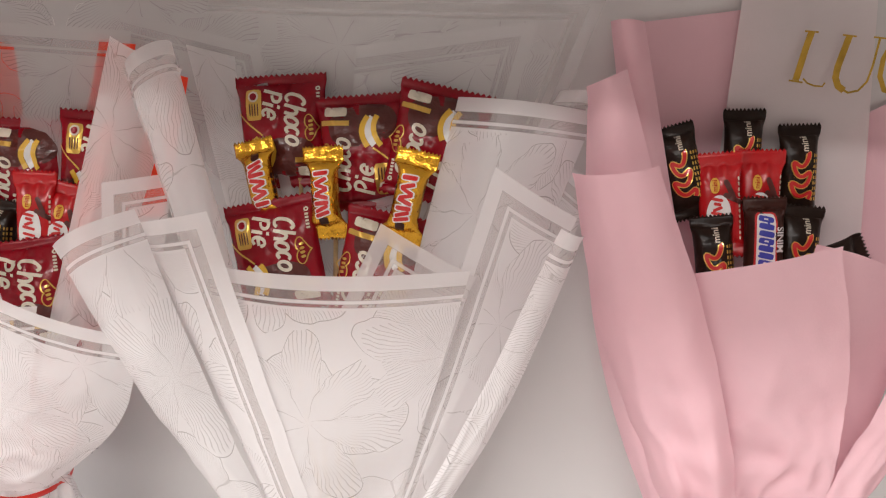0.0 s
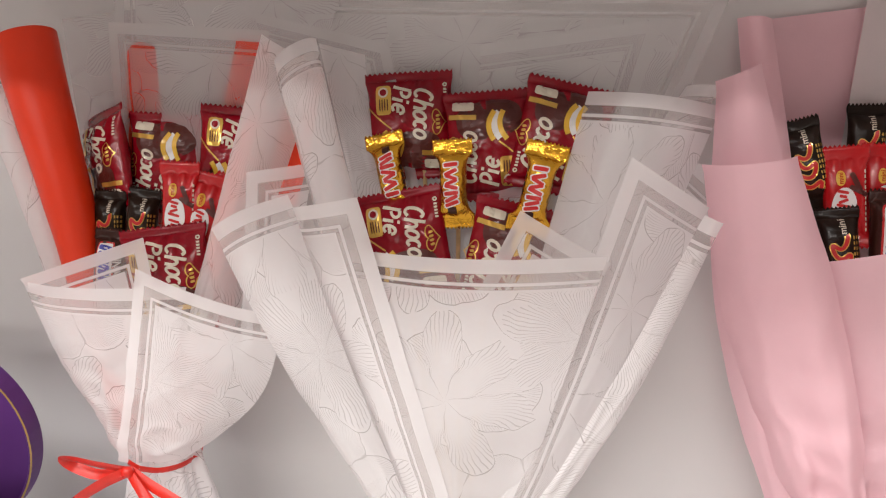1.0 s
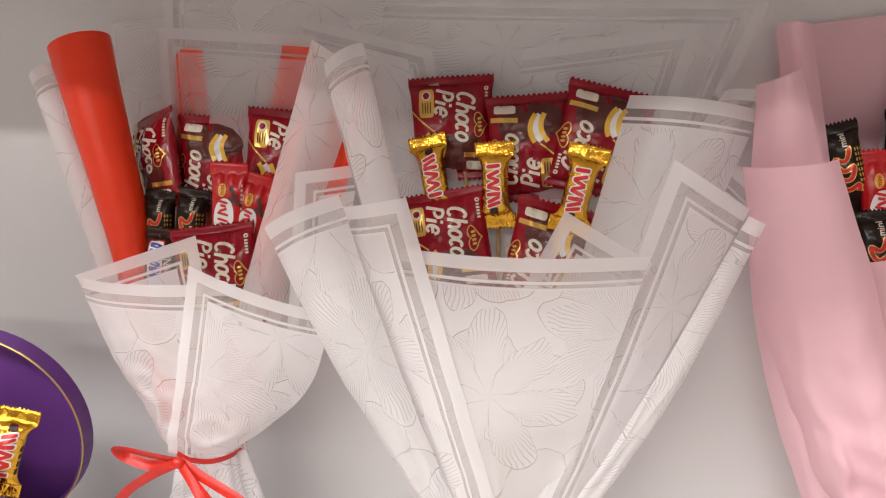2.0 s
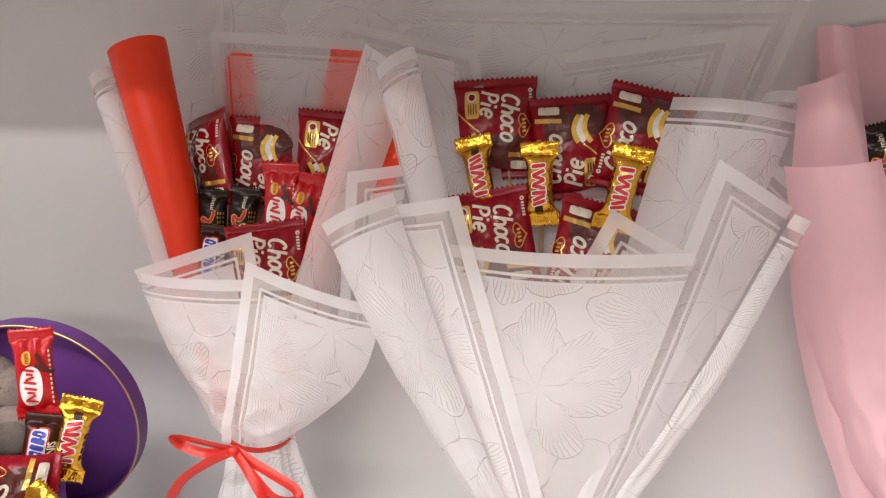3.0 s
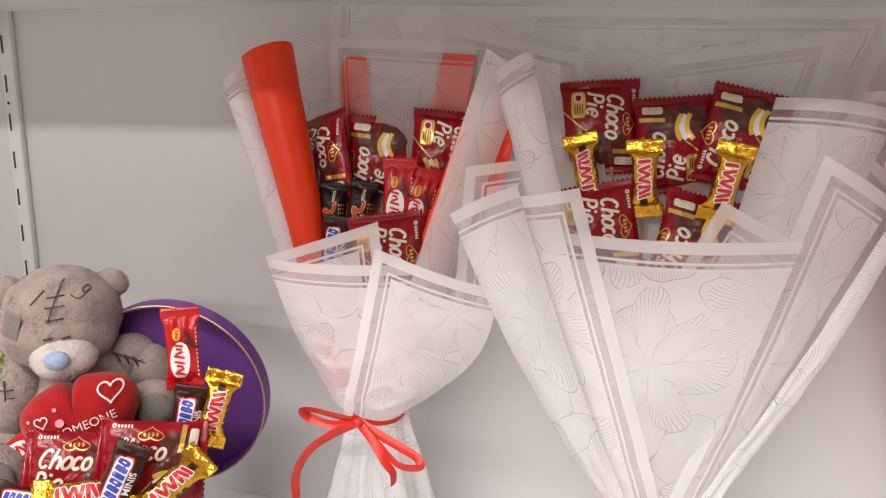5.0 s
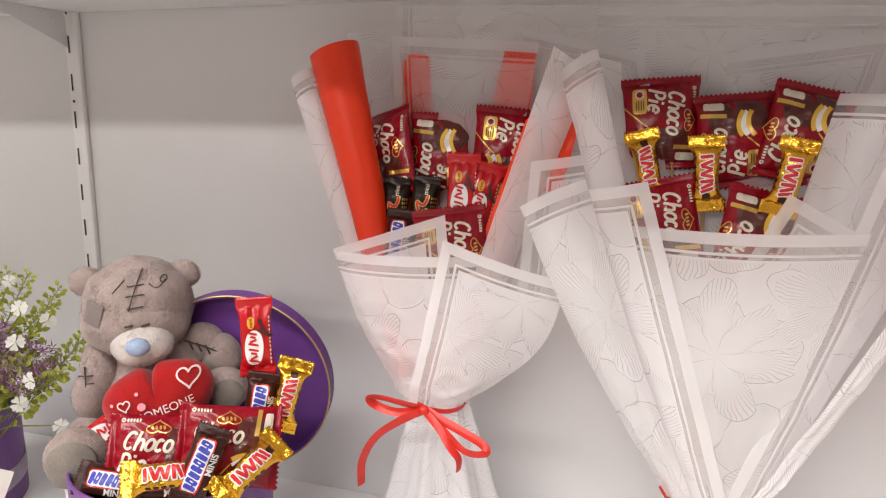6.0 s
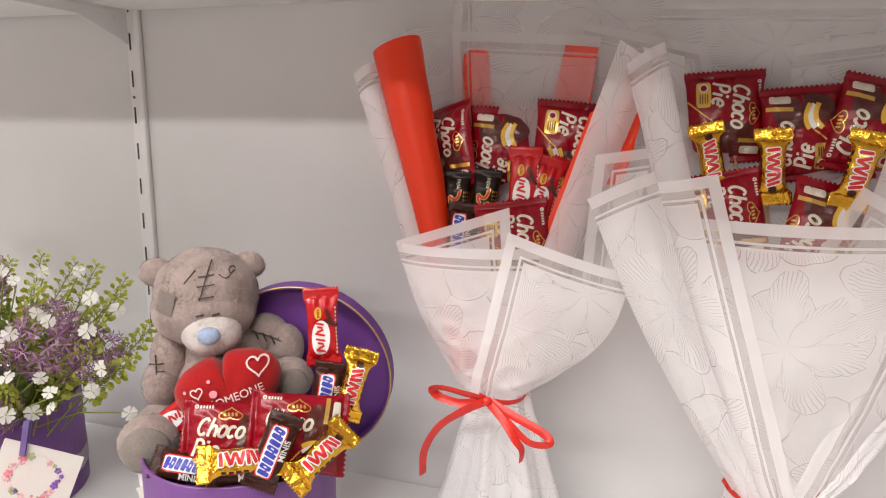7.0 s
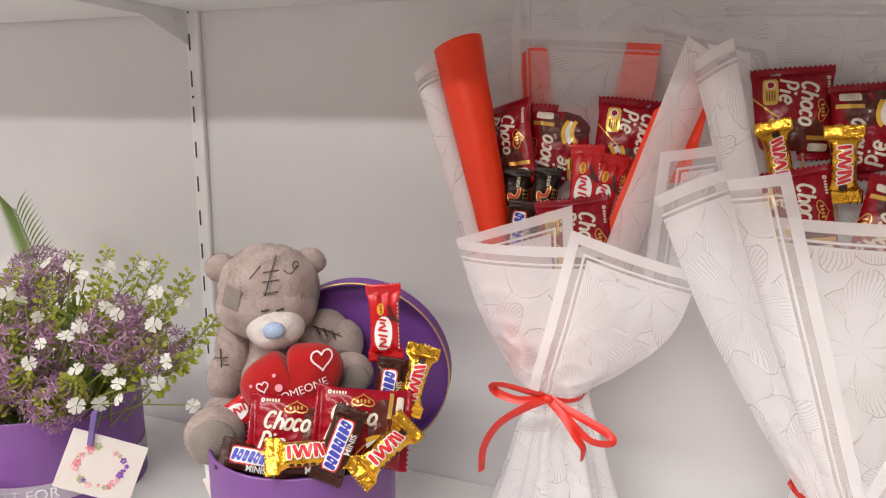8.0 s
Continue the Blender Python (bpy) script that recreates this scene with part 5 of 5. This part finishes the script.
def pod_spray(rng, foot, head, pods=46, spread=0.016):
    """A stem with little round pods along its upper half."""
    bm = bmesh.new()
    foot, head = Vector(foot), Vector(head)
    sway = Vector((rng.uniform(-0.02, 0.02), rng.uniform(-0.02, 0.01), 0.01))
    pts = [foot.lerp(head, s) + sway * math.sin(math.pi * s) for s in (i / 8 for i in range(9))]
    tube(bm, pts, 0.0013, 5, taper=0.4, index=0)
    d = (pts[-1] - pts[4]).normalized()
    a = d.orthogonal().normalized()
    b = d.cross(a)
    for k in range(pods):
        s = 0.40 + 0.60 * k / pods
        i = min(int(s * 8), 7)
        p = pts[i].lerp(pts[i + 1], s * 8 - i)
        ang = k * 2.4
        out = (math.cos(ang) * a + math.sin(ang) * b)
        r = spread * (1.15 - s) / 0.75 + 0.004
        q = p + out * r + d * r * 0.6
        tube(bm, [p, q], 0.0004, 3, index=0, cap=False)
        u = (q - p).normalized()
        v = u.cross(Vector((0.3, -1, 0.2))).normalized()
        w = rng.uniform(0.0030, 0.0046) * (1.25 - 0.6 * s)
        ring = [bm.verts.new(q + u * w * 1.2 * math.cos(t) + v * w * math.sin(t)) for t in (2 * math.pi * j / 7 for j in range(7))]
        bm.faces.new(ring).material_index = 1
    return bm


def build_flowers():
    rng = random.Random(11)
    t = thing("flower_box", "round purple box full of white and mauve flowers with sheer ribbon", "flower arrangement")
    bm = bmesh.new()
    ring_wall(bm, POT_X, POT_Y, POT_R - 0.003, POT_R, FLOOR_Z + 0.001, POT_TOP)
    disc(bm, POT_X, POT_Y, POT_R - 0.002, FLOOR_Z + 0.004)
    part("body", bm, PURPLE, t)
    bm = bmesh.new()
    disc(bm, POT_X, POT_Y, POT_R - 0.004, POT_TOP - 0.03)
    part("foam", bm, LEAF_DARK, t, "dark green wet flower foam")
    # sheer ribbon with words
    bm = bmesh.new()
    ring_wall(bm, POT_X, POT_Y, POT_R + 0.0005, POT_R + 0.0012, 0.890, 0.917)
    band = part("ribbon_band", bm, SHEER, t, "sheer lilac ribbon")
    verts, faces = lettering("JUST FOR", 0.021)
    bm = bmesh.new()
    made = []
    for v in verts:
        a = radians(-58) + v.x / POT_R
        made.append(bm.verts.new((POT_X + (POT_R + 0.0022) * math.cos(a), POT_Y + (POT_R + 0.0022) * math.sin(a), 0.9035 + v.y)))
    for f in faces:
        bm.faces.new([made[i] for i in f])
    part("ribbon_words", bm, PRINT_WHITE, band)
    a = radians(-88)
    k = Vector((POT_X + (POT_R + 0.006) * math.cos(a), POT_Y + (POT_R + 0.006) * math.sin(a), 0.908))
    for pts in (((0, 0, 0), (0.03, -0.02, 0.02), (0.055, -0.02, 0.026), (0.056, -0.012, 0.002), (0.03, -0.006, -0.006), (0, 0, 0)), ((0, 0, 0), (-0.03, -0.02, 0.018), (-0.055, -0.02, 0.02), (-0.056, -0.012, -0.004), (-0.03, -0.006, -0.01), (0, 0, 0))):
        ribbon("bow_loop", t, [tuple(k + Vector(p)) for p in pts], 0.026, SHEER, twist=(20, 50), label="sheer ribbon loop")
    ribbon("bow_tail", t, [tuple(k + Vector(p)) for p in ((0, -0.004, 0), (0.03, -0.014, -0.016), (0.07, -0.012, -0.030), (0.10, 0.006, -0.038))], 0.024, SHEER, twist=(10, 30))

    def part_copy(name, source, m, label=""):
        ob = new(name, source.data)
        ob.parent = t
        ob.matrix_world = m
        if label:
            ob["label"] = label
        return ob

    base = Vector((POT_X, POT_Y, POT_TOP - 0.028))

    def stem(top, r=0.0014):
        bm = bmesh.new()
        foot = base + Vector((0.55 * (top.x - base.x) * 0.6, 0.5 * (top.y - base.y), 0))
        mid = foot.lerp(top, 0.55) + Vector((0, 0, 0.012))
        tube(bm, [foot, mid, top], r, 5)
        part("stem", bm, LEAF, t)

    # mauve balls
    bm = star_bloom(rng)
    first = part("mauve_flower_head", bm, [PETAL_PURPLE, PETAL_MAUVE, LEAF], t, "mauve ball of thin star florets")
    heads = [((-0.895, -0.220, 1.175), 0.046), ((-0.838, -0.300, 1.090), 0.060), ((-0.716, -0.270, 1.125), 0.052), ((-0.668, -0.245, 1.106), 0.036), ((-0.955, -0.230, 1.130), 0.048), ((-0.775, -0.315, 1.045), 0.040), ((-0.905, -0.310, 1.045), 0.055)]
    for i, (c, r) in enumerate(heads):
        m = Matrix.Translation(c) @ Euler((i * 1.1, i * 0.7, i * 2.3)).to_matrix().to_4x4() @ Matrix.Scale(r, 4)
        if i == 0:
            first.matrix_world = m
        else:
            part_copy("mauve_flower_head", first, m)
        stem(Vector(c), 0.002)
    # white flowers
    sources = []
    for i in range(3):
        sources.append(part("white_flower", white_bloom(rng), [PETAL_WHITE, PISTIL, LEAF], t, "small white five-petalled flower"))
    places = [(-0.872, -0.30, 1.165), (-0.825, -0.31, 1.172), (-0.79, -0.32, 1.15), (-0.735, -0.325, 1.098), (-0.715, -0.32, 1.155), (-0.70, -0.30, 1.172), (-0.665, -0.31, 1.165), (-0.745, -0.32, 1.130), (-0.78, -0.33, 1.12), (-0.675, -0.325, 1.105), (-0.655, -0.32, 1.095), (-0.70, -0.345, 1.065), (-0.625, -0.30, 1.08), (-0.615, -0.29, 1.115), (-0.60, -0.27, 1.045), (-0.665, -0.33, 1.075), (-0.75, -0.28, 1.20), (-0.735, -0.25, 1.215), (-0.69, -0.24, 1.205), (-0.80, -0.25, 1.20), (-0.66, -0.26, 1.185), (-0.89, -0.33, 1.03), (-0.87, -0.345, 1.01), (-0.79, -0.34, 1.10), (-0.84, -0.26, 1.205), (-0.92, -0.30, 1.14), (-0.95, -0.28, 1.18), (-0.645, -0.28, 1.15), (-0.72, -0.30, 1.045), (-0.90, -0.35, 1.065), (-0.63, -0.25, 1.165)]
    for i, p in enumerate(places):
        p = Vector(p) + Vector((rng.uniform(-1, 1), rng.uniform(-1, 1), rng.uniform(-1, 1))) * 0.006
        aim = Vector((0.5 + rng.uniform(-0.8, 0.8), -0.7 + rng.uniform(-0.5, 0.5), 0.4 + rng.uniform(-0.7, 0.7))).normalized()
        m = Matrix.Translation(p) @ aim.to_track_quat("Z", "Y").to_matrix().to_4x4() @ Matrix.Rotation(rng.uniform(0, 6), 4, "Z") @ Matrix.Scale(rng.uniform(0.0074, 0.0110), 4)
        if i < 3:
            sources[i].matrix_world = m
        else:
            part_copy("white_flower", sources[i % 3], m)
        stem(p - aim * 0.01, 0.0010)
    # sprays of pods
    for head in ((-0.592, -0.225, 1.150), (-0.630, -0.235, 1.185), (-0.680, -0.22, 1.215), (-0.770, -0.22, 1.222), (-0.735, -0.20, 1.21), (-0.600, -0.26, 1.11), (-0.85, -0.20, 1.205), (-0.79, -0.345, 1.09), (-0.735, -0.33, 1.085), (-0.86, -0.345, 1.06), (-0.91, -0.33, 1.10), (-0.985, -0.25, 1.14), (-0.655, -0.20, 1.195), (-0.71, -0.29, 1.20), (-0.83, -0.33, 1.13), (-0.77, -0.34, 1.06), (-0.94, -0.31, 1.06), (-0.87, -0.28, 1.20), (-0.80, -0.29, 1.19), (-0.64, -0.27, 1.13), (-0.90, -0.345, 1.04)):
        head = Vector(head)
        foot = base + Vector(((head.x - base.x) * 0.45, (head.y - base.y) * 0.55, 0))
        part("pod_spray", pod_spray(rng, foot, head, 70, 0.016), [LEAF, LEAF_LIME], t, "lime green spray of small round pods")
    # long leaves and the fern
    for _ in range(34):
        a = rng.uniform(-2.6, 0.6)
        foot = base + Vector((0.06 * math.cos(a), 0.06 * math.sin(a), 0))
        tip = base + Vector((rng.uniform(0.09, 0.16) * math.cos(a), rng.uniform(0.09, 0.15) * math.sin(a), rng.uniform(0.05, 0.17)))
        bm = bmesh.new()
        leaf_blade(bm, foot, tip, rng.uniform(0.004, 0.008), rng.uniform(-0.01, 0.02))
        part("leaf", bm, LEAF if rng.random() < 0.6 else LEAF_DARK, t)
    bm = bmesh.new()
    for _ in range(650):
        d = Vector((rng.gauss(0, 1), rng.gauss(0, 1), rng.gauss(0, 0.8))).normalized()
        p = Vector((POT_X + 0.03, POT_Y - 0.01, 1.075)) + Vector((d.x * 0.13, d.y * 0.095, d.z * 0.085)) * rng.uniform(0.5, 1.0)
        if p.z < POT_TOP - 0.01:
            continue
        q = p + Vector((rng.uniform(-1, 1), rng.uniform(-1, 1), rng.uniform(-0.3, 1))) * 0.02
        leaf_blade(bm, p, q, rng.uniform(0.002, 0.0045), 0.003, 0 if rng.random() < 0.6 else 1)
    tagged(part("filler_leaves", bm, [LEAF, LEAF_DARK], t, "loose small green filler leaves"), kind="stuff")
    fern = bmesh.new()
    root, tip = Vector((-0.93, -0.16, 1.03)), Vector((-1.03, -0.15, 1.255))
    tube(fern, [root, root.lerp(tip, 0.5) + Vector((0.01, 0, 0)), tip], 0.0016, 5, taper=0.4)
    for k in range(24):
        s = 0.3 + 0.7 * k / 24
        p = root.lerp(tip, s) + Vector((0.01 * math.sin(math.pi * s), 0, 0))
        for e in (-1, 1):
            leaf_blade(fern, p, p + Vector((0.052 * e * (1.25 - 0.5 * s), -0.008, 0.040)), 0.0017, 0.003)
    part("fern_frond", fern, LEAF_DARK, t, "dark green feathered palm leaf")


def build_card():
    m = facing((-0.706, -0.318, 0.970), -21, 12, 33)
    t = thing("greeting_card", "cream card printed with a wreath of pink flowers", "card")
    bm = bmesh.new()
    box(bm, -0.046, -0.037, 0.0, 0.046, 0.037, 0.0007)
    bmesh.ops.transform(bm, matrix=m, verts=bm.verts)
    part("stock", bm, CARD, t)
    rng = random.Random(5)

    def flat(x, y):
        return 0.0008

    for side in (-1, 1):
        for k in range(14):
            a = radians(115 + k * 11) if side < 0 else radians(-80 + k * 11)
            x, y = 0.028 * math.cos(a) + rng.uniform(-0.003, 0.003), 0.024 * math.sin(a) + rng.uniform(-0.003, 0.003)
            r = rng.uniform(0.0018, 0.0056)
            ink = (INK_PINK, INK_ROSE, INK_VIOLET, INK_ROSE, INK_GREEN)[rng.randrange(5)]
            bm = bmesh.new()
            for p in range(5):
                b = 2 * math.pi * p / 5 + k
                lay_blob(bm, x + 0.55 * r * math.cos(b), y + 0.55 * r * math.sin(b), r * 0.5, r * 0.42, math.degrees(b), flat, 0.0002 + 0.00005 * p, 2, 10, 1)
            bmesh.ops.transform(bm, matrix=m, verts=bm.verts)
            part("printed_flower", bm, ink, t)
    bm = bmesh.new()
    lay_line(bm, [(0.026 * math.cos(a), 0.026 * math.sin(a)) for a in (2 * math.pi * i / 40 for i in range(41))], 0.0004, flat, 0.0002)
    bmesh.ops.transform(bm, matrix=m, verts=bm.verts)
    part("printed_ring", bm, INK_ROSE, t)
    peg = thing("violet_peg", "small violet wooden peg clipping the card", "peg")
    bm = bmesh.new()
    box(bm, -0.0035, -0.018, 0.0012, 0.0035, 0.024, 0.006, 0.001)
    box(bm, -0.0035, -0.016, -0.006, 0.0035, 0.024, -0.001, 0.001)
    bmesh.ops.transform(bm, matrix=m @ Matrix.Translation((-0.024, 0.040, 0)) @ Matrix.Rotation(radians(12), 4, "Z"), verts=bm.verts)
    part("jaw", bm, PEG, peg)


build_gift_box()
build_bear()
build_heart()
build_flowers()
build_card()
